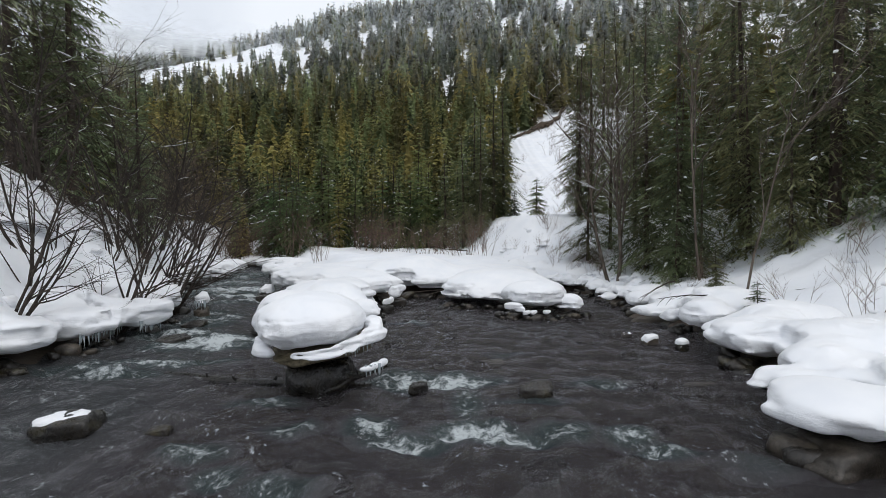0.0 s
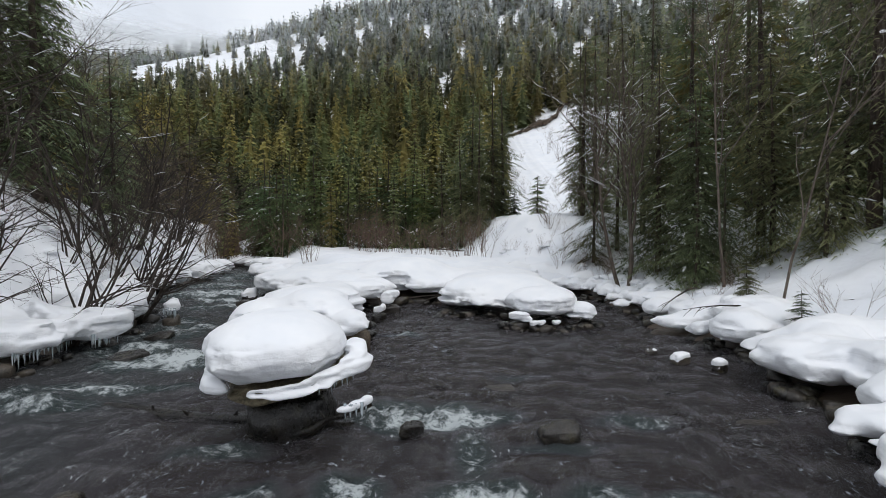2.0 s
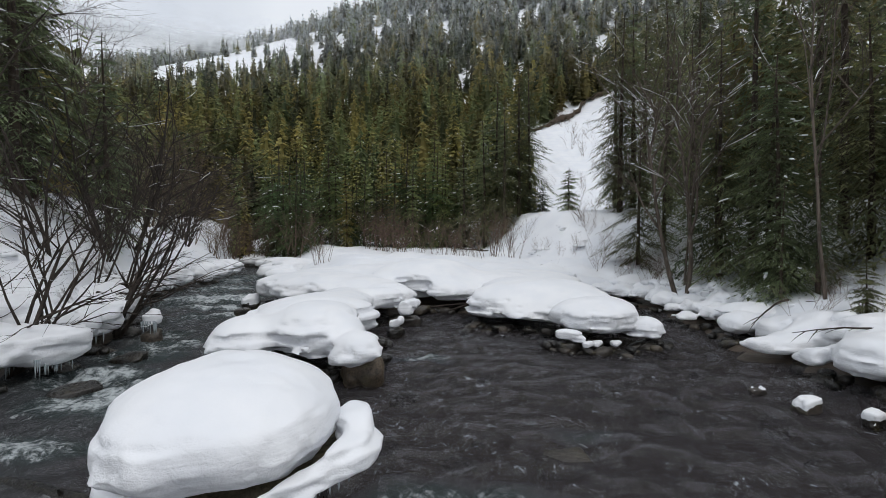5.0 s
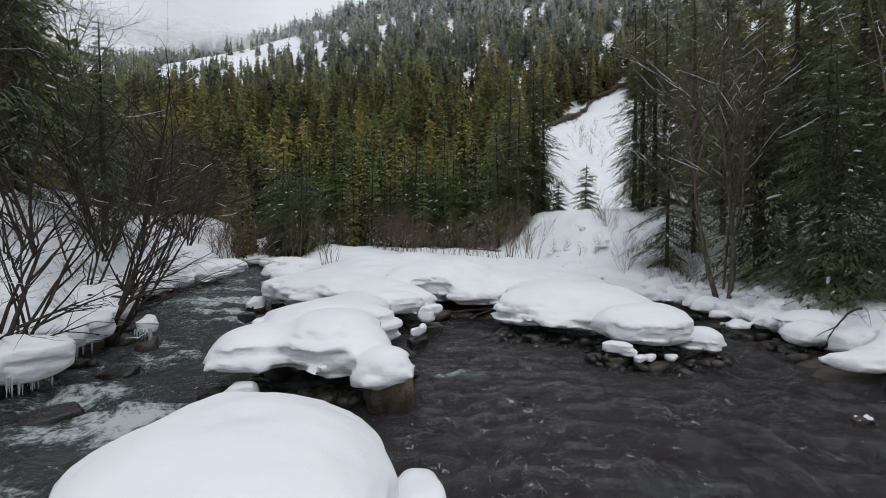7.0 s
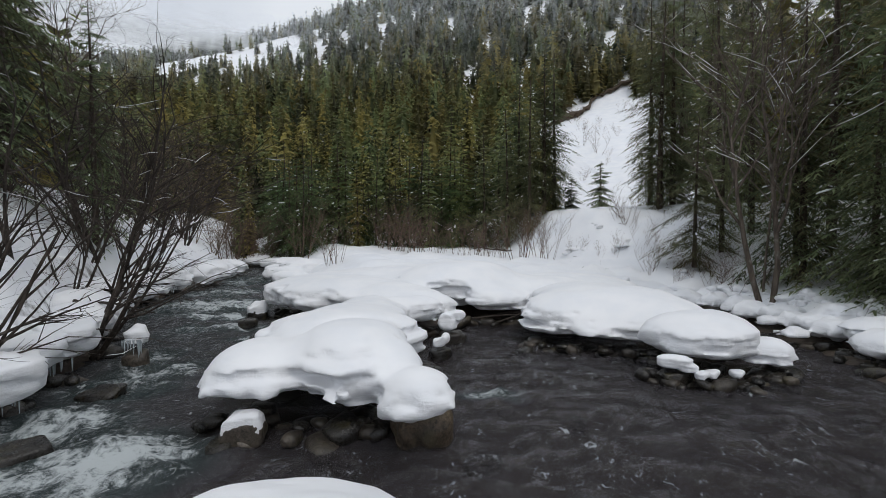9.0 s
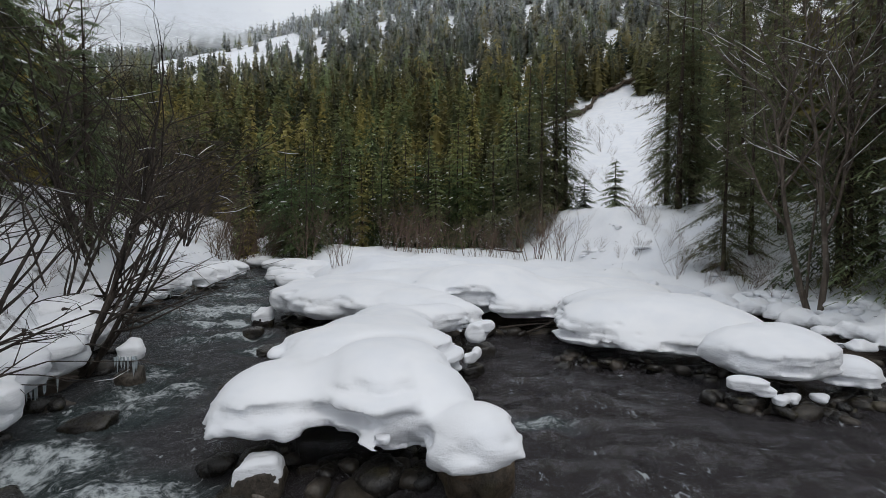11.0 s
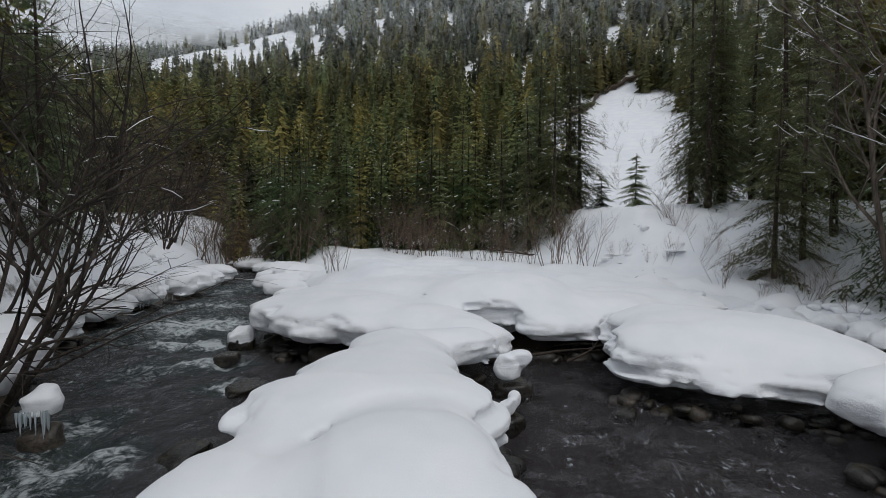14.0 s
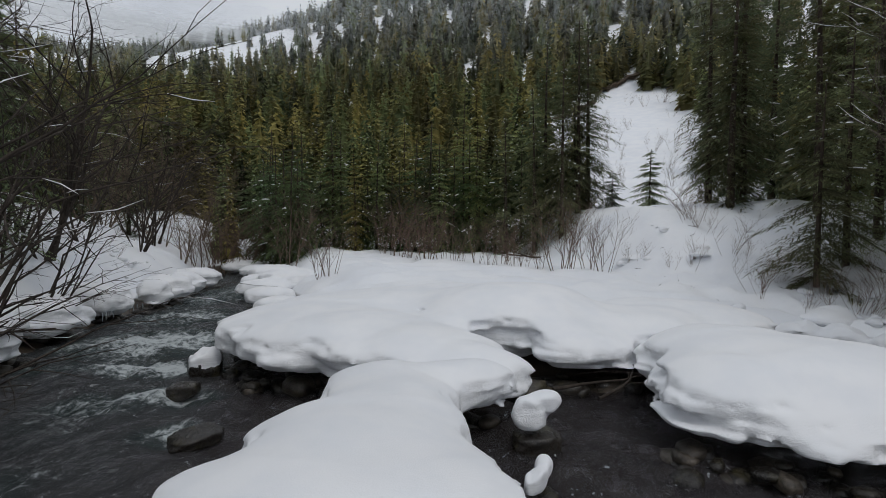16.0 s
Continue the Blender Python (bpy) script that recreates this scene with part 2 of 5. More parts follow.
    x, y, z = np.broadcast_arrays(*(np.asarray(v, float) for v in (x, y, z)))
    ix, iy, iz = (np.floor(v).astype(np.int64) for v in (x, y, z))
    fx, fy, fz = x - ix, y - iy, z - iz
    fx, fy, fz = (v * v * (3 - 2 * v) for v in (fx, fy, fz))
    total = 0.0
    for a in (0, 1):
        for b in (0, 1):
            for c in (0, 1):
                key = ((ix + a) * 73856093 ^ (iy + b) * 19349663 ^ (iz + c) * 83492791) & 65535
                total = total + LATTICE[key] * (fx if a else 1 - fx) * (fy if b else 1 - fy) * (fz if c else 1 - fz)
    return total


def fnoise(x, y, z=0.0, octaves=4):
    """Fractal noise about 0, between -1 and 1."""
    total, size, norm = 0.0, 1.0, 0.0
    for k in range(octaves):
        total = total + size * (vnoise(np.asarray(x) * 2**k + 17 * k, np.asarray(y) * 2**k - 9 * k, np.asarray(z) * 2**k + 5 * k) - 0.5) * 2
        norm += size
        size *= 0.5
    return total / norm


def smooth(x, lo, hi):
    t = np.clip((np.asarray(x, float) - lo) / (hi - lo), 0, 1)
    return t * t * (3 - 2 * t)


def mesh_of(name, verts, faces, mat, soft=True, **floats):
    """A mesh from arrays: faces all of one size; floats are values on the points."""
    verts, faces = np.asarray(verts, np.float32), np.asarray(faces, np.int32)
    me = bpy.data.meshes.new(name)
    me.vertices.add(len(verts))
    me.vertices.foreach_set("co", verts.ravel())
    k = faces.shape[1]
    me.loops.add(faces.size)
    me.loops.foreach_set("vertex_index", faces.ravel())
    me.polygons.add(len(faces))
    me.polygons.foreach_set("loop_start", np.arange(len(faces), dtype=np.int32) * k)
    me.polygons.foreach_set("use_smooth", np.full(len(faces), soft))
    for key, values in floats.items():
        me.attributes.new(key, "FLOAT", "POINT").data.foreach_set("value", np.asarray(values, np.float32))
    me.update(calc_edges=True)
    me.materials.append(mat)
    return me


def thing(name, place, label, category, group="", kind=""):
    ob = new(name)
    ob.empty_display_size = 0.2
    ob.location = place
    return tagged(ob, label, category, group, kind)


def part(name, me, parent, label="", m=None):
    ob = new(name, me)
    ob.parent = parent
    if m is not None:
        ob.matrix_basis = m
    return tagged(ob, label)


def solid(name, me, place, label, category, group="", kind=""):
    ob = new(name, me)
    ob.location = place
    return tagged(ob, label, category, group, kind)


def surface_net(field, origin, step):
    """Points and quads of the surface on which a sampled field is 0 (inside: below 0)."""
    inside = field < 0
    nx, ny, nz = (s - 1 for s in field.shape)
    total = np.zeros((nx, ny, nz, 3))
    count = np.zeros((nx, ny, nz))
    for ax in range(3):
        lo = [slice(None)] * 3
        hi = [slice(None)] * 3
        lo[ax], hi[ax] = slice(0, -1), slice(1, None)
        f0, f1 = field[tuple(lo)], field[tuple(hi)]
        cross = inside[tuple(lo)] != inside[tuple(hi)]
        t = np.where(cross, f0 / np.where(cross, f0 - f1, 1), 0)
        others = [k for k in range(3) if k != ax]
        for a in (0, 1):
            for b in (0, 1):
                pick = [slice(None)] * 3
                pick[others[0]] = slice(a, a + (nx, ny, nz)[others[0]])
                pick[others[1]] = slice(b, b + (nx, ny, nz)[others[1]])
                c, tt = cross[tuple(pick)], t[tuple(pick)]
                count += c
                total[..., ax] += tt
                total[..., others[0]] += a * c
                total[..., others[1]] += b * c
    active = count > 0
    index = np.full((nx, ny, nz), -1, np.int64)
    index[active] = np.arange(active.sum())
    cells = np.argwhere(active)
    verts = (cells + total[active] / count[active][:, None]) * step + np.asarray(origin)
    quads = []
    for ax in range(3):
        o1, o2 = (ax + 1) % 3, (ax + 2) % 3
        lo = [slice(1, -1)] * 3
        hi = [slice(1, -1)] * 3
        lo[ax], hi[ax] = slice(0, -1), slice(1, None)
        a, b = inside[tuple(lo)], inside[tuple(hi)]
        for flip in (False, True):
            at = np.argwhere((a & ~b) if not flip else (~a & b))
            at[:, o1] += 1
            at[:, o2] += 1
            ring = []
            for d1, d2 in ((0, 0), (-1, 0), (-1, -1), (0, -1)):
                q = at.copy()
                q[:, o1] += d1
                q[:, o2] += d2
                ring.append(index[q[:, 0], q[:, 1], q[:, 2]])
            q = np.stack(ring, 1)
            quads.append(q[:, ::-1] if flip else q)
    quads = np.concatenate(quads)
    return verts, quads


def islands(verts, faces):
    """Splits a mesh into its connected pieces, the largest first; crumbs are dropped."""
    mark = np.arange(len(verts))
    while True:
        low = mark[faces].min(1)
        nxt = mark.copy()
        for k in range(faces.shape[1]):
            np.minimum.at(nxt, faces[:, k], low)
        nxt = nxt[nxt]
        if (nxt == mark).all():
            break
        mark = nxt
    out = []
    for m in np.unique(mark[faces[:, 0]]):
        f = faces[mark[faces[:, 0]] == m]
        if len(f) < 60:
            continue
        used, back = np.unique(f, return_inverse=True)
        out.append((verts[used], back.reshape(f.shape)))
    return sorted(out, key=lambda p: -len(p[0]))


def snow_net(blobs, step, melt=0.25, floor_z=None, strata=0.045, rough=0.025, seed=0.0, scallop=0.10):
    """Wind-packed snow: pillow-shaped blobs (x, y, z, rx, ry, rz, turn) run together, flat below, with layers on their sides."""
    b = np.array(blobs, float)
    reach = np.maximum(b[:, 3], b[:, 4])
    lo = np.array([(b[:, 0] - reach).min(), (b[:, 1] - reach).min(), (b[:, 2] - b[:, 5]).min()]) - 0.45
    hi = np.array([(b[:, 0] + reach).max(), (b[:, 1] + reach).max(), (b[:, 2] + b[:, 5]).max()]) + 0.45
    n = np.ceil((hi - lo) / step).astype(int) + 1
    axes = [lo[k] + step * np.arange(n[k]) for k in range(3)]
    field = np.full(tuple(n), 1.0)
    for x, y, z, rx, ry, rz, turn in b:
        r = max(rx, ry) + 0.6
        s = [slice(max(0, int((c - q - lo[k]) / step)), min(n[k], int((c + q - lo[k]) / step) + 2)) for k, (c, q) in enumerate(((x, r), (y, r), (z, rz + 0.6)))]
        gx, gy, gz = np.meshgrid(*(axes[k][s[k]] for k in range(3)), indexing="ij")
        ca, sa = math.cos(radians(turn)), math.sin(radians(turn))
        px, py, pz = ((gx - x) * ca + (gy - y) * sa) / rx, (-(gx - x) * sa + (gy - y) * ca) / ry, (gz - z) / rz
        flat = (px * px + py * py) ** 1.45
        d = ((flat + np.abs(pz) ** 2.4) ** 0.36 - 1) * min(rx, ry, rz * 1.6)
        old = field[tuple(s)]
        h = np.clip(0.5 + 0.5 * (old - d) / melt, 0, 1)
        field[tuple(s)] = old * (1 - h) + d * h - melt * h * (1 - h)
    near = np.abs(field) < 0.35
    ix, iy, iz = np.nonzero(near)
    x, y, z = axes[0][ix], axes[1][iy], axes[2][iz]
    add = rough * fnoise(x * 1.1 + seed, y * 1.1, z * 1.4, 4) + 0.5 * rough * fnoise(x * 4 + seed, y * 4, z * 5, 2)
    grad = np.gradient(field, step)
    steep = np.hypot(grad[0][near], grad[1][near]) / (np.abs(grad[2][near]) + np.hypot(grad[0][near], grad[1][near]) + 1e-6)
    side = smooth(steep, 0.35, 0.75)
    wob = z + 0.16 * fnoise(x * 0.8 + seed, y * 0.8, 0.3, 3)
    layer = np.sin(wob * 23 + 2 * fnoise(x * 0.5, y * 0.5 + seed, 7.0, 2)) * 0.6 + np.sin(wob * 57 + 1) * 0.3
    add += strata * side * layer * (0.5 + vnoise(x * 0.9 + 3, y * 0.9, z * 2))
    add += scallop * side * fnoise(x * 1.5 + seed, y * 1.5, z * 0.8, 3) + 0.35 * scallop * fnoise(x * 0.55 + seed, y * 0.55, 5.0, 2)
    field[near] += add
    if floor_z is not None:
        gx, gy = np.meshgrid(axes[0], axes[1], indexing="ij")
        base = floor_z(gx, gy) if callable(floor_z) else floor_z + 0.07 * fnoise(gx * 1.3 + seed, gy * 1.3, 0, 3)
        under = base[..., None] - axes[2][None, None, :]
        h = np.clip(0.5 + 0.5 * (field - under) / 0.12, 0, 1)
        field = field * h + under * (1 - h) + 0.12 * h * (1 - h)
    return surface_net(field, lo, step)


def drift_net(blobs, step, base=0.3, seed=0.0, melt=0.3, ledge=0.26, lobe=0.16, undercut=0.45, lip=0.07, top_rough=0.02, layer=0.11, crumble=0.0, swell=0.3, fall=(0.55, 2.6), taper=5.0):
    """Lying snow: rounded tops with a lobed outline, and steep sides of uneven layers that draw in below."""
    b = np.array(blobs, float)
    reach = np.maximum(b[:, 3], b[:, 4])
    lo = np.array([(b[:, 0] - reach).min() - 0.5, (b[:, 1] - reach).min() - 0.5, base - 0.3])
    hi = np.array([(b[:, 0] + reach).max() + 0.5, (b[:, 1] + reach).max() + 0.5, (b[:, 2] + b[:, 5]).max() + 0.25])
    n = np.ceil((hi - lo) / step).astype(int) + 1
    gx, gy = np.meshgrid(lo[0] + step * np.arange(n[0]), lo[1] + step * np.arange(n[1]), indexing="ij")
    wx2 = gx + 0.22 * fnoise(gx * 0.8 + seed, gy * 0.8, 1.0, 2)
    wy2 = gy + 0.22 * fnoise(gx * 0.8, gy * 0.8 + seed, 2.0, 2)
    flat, top = np.full(gx.shape, 3.0), np.full(gx.shape, base)
    for x, y, z, rx, ry, rz, turn in b:
        ca, sa = math.cos(radians(turn)), math.sin(radians(turn))
        px, py = ((wx2 - x) * ca + (wy2 - y) * sa) / rx, (-(wx2 - x) * sa + (wy2 - y) * ca) / ry
        r = np.hypot(px, py)
        d = (r - 1) * min(rx, ry)
        h = np.clip(0.5 + 0.5 * (flat - d) / melt, 0, 1)
        flat = flat * (1 - h) + d * h - melt * h * (1 - h)
        t = z + rz * (1 - fall[0] * np.clip(r, 0, 1.6) ** fall[1])
        k = swell
        h = np.clip(0.5 + 0.5 * (t - top) / k, 0, 1)
        top = top * (1 - h) + t * h + k * h * (1 - h) * 0.6
    flat = flat + lobe * fnoise(gx * 1.1 + seed, gy * 1.1, 0.5, 3)
    top = np.maximum(top + top_rough * fnoise(gx * 1.4 + seed, gy * 1.4, 4.0, 3) + crumble * (fnoise(gx * 4.2 + seed, gy * 4.2, 8.0, 3) - 0.6 * np.abs(fnoise(gx * 2.3, gy * 2.3 + seed, 6.0, 2))), base + 0.10)
    low = base + 0.10 * fnoise(gx * 1.5 + seed, gy * 1.5, 3.0, 3) + 0.10 * smooth(-flat, 0.2, 1.0)
    zs = lo[2] + step * np.arange(n[2])
    f2, tt, zz = flat[..., None], top[..., None], zs[None, None, :]
    u = np.clip((tt - zz) / (tt - low[..., None] + 0.05), 0, 1.2)
    side = f2 + undercut * (u**taper) - 0.06 * np.sin(np.clip(u, 0, 1) * 3.14)
    near = (np.abs(f2) < 0.9) & (zz < tt + 0.3)
    ix, iy, iz = np.nonzero(near)
    x, y, z = gx[ix, iy], gy[ix, iy], zs[iz]
    lay = (z + 0.10 * fnoise(x * 0.7 + seed, y * 0.7, 0.0, 2)) / layer
    lay = np.floor(lay) + smooth(lay - np.floor(lay), 0.38, 0.62)
    side[near] += ledge * (vnoise(x * 0.8 + seed, y * 0.8, lay * 1.7) - 0.5) + 0.6 * ledge * fnoise(x * 1.7 + seed, y * 1.7, lay * 1.3, 2) + 0.25 * ledge * fnoise(x * 3.5 + seed, y * 3.5, z * 4.5, 3)
    side[near] += 0.045 * fnoise(x * 4.5 + seed, y * 4.5, z * 6.0, 3)
    if crumble:
        side[near] += 1.3 * crumble * fnoise(x * 4.0 + seed, y * 4.0, z * 4.0, 3)
    over = zz - tt
    h = np.clip(0.5 + 0.5 * (side - over) / lip, 0, 1)
    field = over * (1 - h) + side * h + lip * h * (1 - h)
    under = low[..., None] - zz
    h = np.clip(0.5 + 0.5 * (field - under) / 0.10, 0, 1)
    field = under * (1 - h) + field * h + 0.10 * h * (1 - h)
    field[0], field[-1], field[:, 0], field[:, -1], field[:, :, 0], field[:, :, -1] = 1, 1, 1, 1, 1, 1
    return surface_net(field, lo, step)


def tubes(lines, sides=5):
    """Tapered tubes along lines of (points, radii)."""
    verts, faces, at = [], [], 0
    ang = np.arange(sides) * 2 * np.pi / sides
    for pts, rad in lines:
        pts, rad = np.asarray(pts, float), np.asarray(rad, float)
        tan = np.gradient(pts, axis=0)
        tan /= np.linalg.norm(tan, axis=1, keepdims=True) + 1e-9
        ref = np.where(np.abs(tan[:, 2:3]) > 0.9, [[1.0, 0, 0]], [[0, 0, 1.0]])
        u = np.cross(tan, ref)
        u /= np.linalg.norm(u, axis=1, keepdims=True) + 1e-9
        w = np.cross(tan, u)
        ring = pts[:, None] + rad[:, None, None] * (np.cos(ang)[None, :, None] * u[:, None] + np.sin(ang)[None, :, None] * w[:, None])
        verts.append(ring.reshape(-1, 3))
        k = len(pts)
        i, j = np.meshgrid(np.arange(k - 1), np.arange(sides), indexing="ij")
        i, j = i.ravel(), j.ravel()
        j2 = (j + 1) % sides
        faces.append(np.stack([at + i * sides + j, at + (i + 1) * sides + j, at + (i + 1) * sides + j2, at + i * sides + j2], 1))
        at += k * sides
    return np.concatenate(verts), np.concatenate(faces)


# ---------------------------------------------------------------- the lie of the land
SHORE = np.array([
    (-9.6, -30), (-9.3, 8), (-9.2, 10.2), (-9.1, 11), (-9.5, 12.5), (-9.9, 15), (-9.8, 16.9), (-10.4, 18.3), (-11.9, 19.9),
    (-14.7, 25.5), (-15.6, 29.5), (-15.5, 32), (-18, 40), (-20, 43), (-27, 60), (-37, 78), (-50, 95), (-46, 97), (-33, 77),
    (-24, 60), (-17, 44.5), (-14.2, 38.5), (-11, 32), (-9.0, 27), (-8.2, 24), (-6, 22.4), (-3.2, 21.3), (-2, 22.8), (0.2, 23),
    (1.6, 22.6), (3.7, 22.2), (4.4, 23.8), (5.3, 25.0), (6.1, 24.6), (6.5, 22.6), (6.6, 20.8), (6.6, 18), (5.9, 15.9), (6.8, 14.6), (7.3, 13.6), (7.1, 12.4), (6.2, 10.6), (6.1, 9),
    (5.9, 7.5), (6.2, 5), (6.4, -30)])


def shore_distance(x, y):
    """Metres to the water's edge: positive on land, negative over the river; and whether the nearest edge is the left bank."""
    best, hand_left = np.full(x.shape, 1e9), np.zeros(x.shape, bool)
    within = np.zeros(x.shape, bool)
    count = len(SHORE)
    for i in range(count):
        (ax, ay), (bx, by) = SHORE[i], SHORE[(i + 1) % count]
        t = np.clip(((x - ax) * (bx - ax) + (y - ay) * (by - ay)) / ((bx - ax) ** 2 + (by - ay) ** 2), 0, 1)
        d = np.hypot(x - ax - t * (bx - ax), y - ay - t * (by - ay))
        closer = d < best
        best = np.where(closer, d, best)
        hand_left = np.where(closer, i < 16, hand_left)
        if ay != by:
            hit = ((ay > y) != (by > y)) & (x < (bx - ax) * (y - ay) / (by - ay) + ax)
            within ^= hit
    return np.where(within, -best, best), hand_left


def land(x, y):
    """Height of the ground."""
    x, y = np.asarray(x, float), np.asarray(y, float)
    d, left = shore_distance(x, y)
    bed = -0.45 + 0.12 * fnoise(x * 0.8, y * 0.8) + 0.35 * smooth(d, -1.2, 0)
    lip = 0.06 + 0.54 * smooth(d, 0.35, 1.5)
    # left bank: a steep snow slope up to a wooded shelf
    crest = 4.8 - 3.1 * smooth(y, 20, 48) + 2.0 * smooth(-x, 25, 60)
    hill_l = crest * (0.25 * smooth(d, 0.2, 2.0) + 0.75 * smooth(d, 0.5, 6.0)) + 0.05 * np.clip(d - 6, 0, 25) * smooth(y, 60, 30)
    # right bank: an even slope, then the flat of a forest road
    rise = 3.7 * smooth(d, 1.2, 13.0)
    road = 3.6 * smooth(x - 0.55 * (41 - y), 3.0, 7.5) * smooth(y, 26, 40)
    flat = 0.55 + 0.25 * smooth(y, 26, 34) + 0.45 * smooth(y, 35, 50)
    side = smooth(x - 0.32 * (41 - y), 0.5, 4.0)
    hill_r = flat * (1 - side) * smooth(d, 0.4, 4) + np.maximum(rise, road) * side
    hill_r = hill_r + 1.0 * np.exp(-(((x - 12.6) / 3.0) ** 2 + ((y - 15.0) / 4.5) ** 2))
    z = np.where(left, hill_l, hill_r)
    z = np.where(d > 0, lip + z, bed)
    # the mountainside behind
    far = np.hypot(x, y * 1.0)
    az = np.arctan2(x, np.maximum(y, 1e-3))
    up = np.interp(far, [0, 50, 75, 100, 150, 200, 300, 380, 480, 3000], [0, 0, 4.0, 11.5, 31, 62, 136, 168, 170, 120])
    tall = np.interp(np.tan(np.clip(az, -1.3, 1.3)), [-3, -1.2, -0.72, -0.60, -0.50, -0.38, -0.22, 0.0, 0.4, 1.0, 3.0], [0.5, 0.56, 0.61, 0.67, 0.75, 0.84, 0.95, 1.04, 1.1, 1.05, 0.8])
    ahead = smooth(y, 20, 60)
    z = z + up * tall * ahead
    z = z + ((0.22 + 0.30 * left) * fnoise(x * 0.45, y * 0.45, 2.0) + (0.12 + 0.10 * smooth(x, 2, 6)) * fnoise(x * 1.3, y * 1.3, 6.0, 2) + 0.34 * (0.35 - np.abs(fnoise(x * 0.7, y * 0.7, 3.0, 3)))) * smooth(d, 0, 2) + (2.0 * fnoise(x * 0.03, y * 0.03, 8.0) * smooth(far, 60, 150))
    # low hills elsewhere, outside the view, close the valley
    back = np.hypot(x, np.minimum(y, 0))
    z = z + 0.35 * np.maximum(np.hypot(np.maximum(np.abs(x) - 45, 0), np.maximum(-y - 60, 0)), 0) * (1 - ahead) * smooth(back, 40, 80)
    return z


def ground_at(x, y):
    return float(land(np.array([x], float), np.array([y], float))[0])


def spread(lo, mid_lo, mid_hi, hi, step, grow=1.16):
    line = list(np.arange(mid_lo, mid_hi + step / 2, step))
    s = step
    while line[-1] < hi:
        s *= grow
        line.append(line[-1] + s)
    s = step
    while line[0] > lo:
        s *= grow
        line.insert(0, line[0] - s)
    return np.array(line)


def sheet(xs, ys):
    gx, gy = np.meshgrid(xs, ys, indexing="ij")
    i, j = np.meshgrid(np.arange(len(xs) - 1), np.arange(len(ys) - 1), indexing="ij")
    k = (i * len(ys) + j).ravel()
    return gx.ravel(), gy.ravel(), np.stack([k, k + len(ys), k + len(ys) + 1, k + 1], 1)


gx, gy, quads = sheet(spread(-1500, -24, 18, 1500, 0.3, 1.12), spread(-700, 0, 46, 1800, 0.3, 1.12))
ground = solid("ground", mesh_of("ground", np.stack([gx, gy, land(gx, gy)], 1), quads, GROUND, shore=smooth(shore_distance(gx, gy)[0], 2.2, 1.4)), (0, 0, 0), "snow covered valley floor, banks and mountainside", "ground", kind="structure")

# ---------------------------------------------------------------- river
# where the water breaks: x, y, reach across, reach along, strength
RAPIDS = [
    (-0.95, 7.4, 0.30, 0.28, 0.75), (-0.35, 6.85, 0.50, 0.22, 0.8), (0.5, 7.3, 0.45, 0.25, 0.9), (1.05, 6.95, 0.45, 0.2, 0.85), (1.75, 7.25, 0.32, 0.28, 0.75), (0.45, 8.3, 0.25, 0.6, 0.55),
    (-0.3, 9.55, 0.75, 0.40, 0.85), (0.5, 9.6, 0.55, 0.25, 0.7), (1.5, 8.5, 0.6, 0.18, 0.5), (2.9, 9.4, 0.5, 0.25, 0.5), (2.6, 7.05, 0.28, 0.22, 0.65), (3.0, 6.6, 0.35, 0.18, 0.65), (1.4, 11.6, 0.5, 0.2, 0.4),
    (-2.9, 8.3, 0.5, 0.22, 0.6), (-2.07, 7.2, 0.35, 0.22, 0.55), (-3.05, 6.4, 0.4, 0.22, 0.6), (-2.45, 5.85, 0.3, 0.2, 0.6), (-1.7, 5.6, 0.4, 0.2, 0.6), (3.9, 6.2, 0.5, 0.3, 0.4),
    (-6.4, 10.8, 0.9, 0.35, 0.65), (-7.9, 10.4, 0.7, 0.4, 0.6), (-6.6, 9.9, 0.8, 0.3, 0.6), (-5.2, 10.9, 0.6, 0.25, 0.55), (-7.65, 13.9, 1.0, 0.6, 0.65), (-5.95, 12.9, 0.8, 0.7, 0.75), (-6.7, 12.3, 0.8, 0.4, 0.6),
    (-8.1, 16.7, 0.9, 0.8, 0.55), (-7.9, 15.6, 0.9, 0.6, 0.6), (-8.8, 17.8, 0.6, 0.8, 0.55), (-9.6, 20.9, 0.9, 0.5, 0.5), (-8.6, 21.5, 0.7, 0.35, 0.7), (-10.1, 23.2, 1.3, 0.45, 0.8), (-11.7, 25.6, 1.5, 1.3, 0.8),
    (-12.5, 23.2, 0.8, 0.6, 0.5), (-7.6, 19.9, 0.5, 0.35, 0.65), (-13.2, 29.5, 1.4, 1.6, 0.6), (-15.0, 35.0, 2.2, 4.0, 0.5), (-1.3, 15.7, 0.5, 0.25, 0.5)]
wx, wy, quads = sheet(spread(-60, -17, 8, 30, 0.1, 1.2), spread(-40, 2, 34, 110, 0.1, 1.2))
churn = np.full(wx.shape, 0.12) + 0.20 * smooth(-wx - 0.25 * wy, 0.5, 3.5)
for x, y, rx, ry, s in RAPIDS:
    rx, ry, s = rx * 1.45, ry * 1.5, s * (0.93 if x > -4 and y < 12 else 1.05)
    churn = np.maximum(churn, s * np.exp(-(((wx - x) / rx) ** 2 + ((wy - y) / ry) ** 2) * 0.8))
churn = np.clip(churn + 0.06 * fnoise(wx * 0.6 + 0.4 * wy, wy * 0.6 - 0.3 * wx, 3.0), 0, 1)
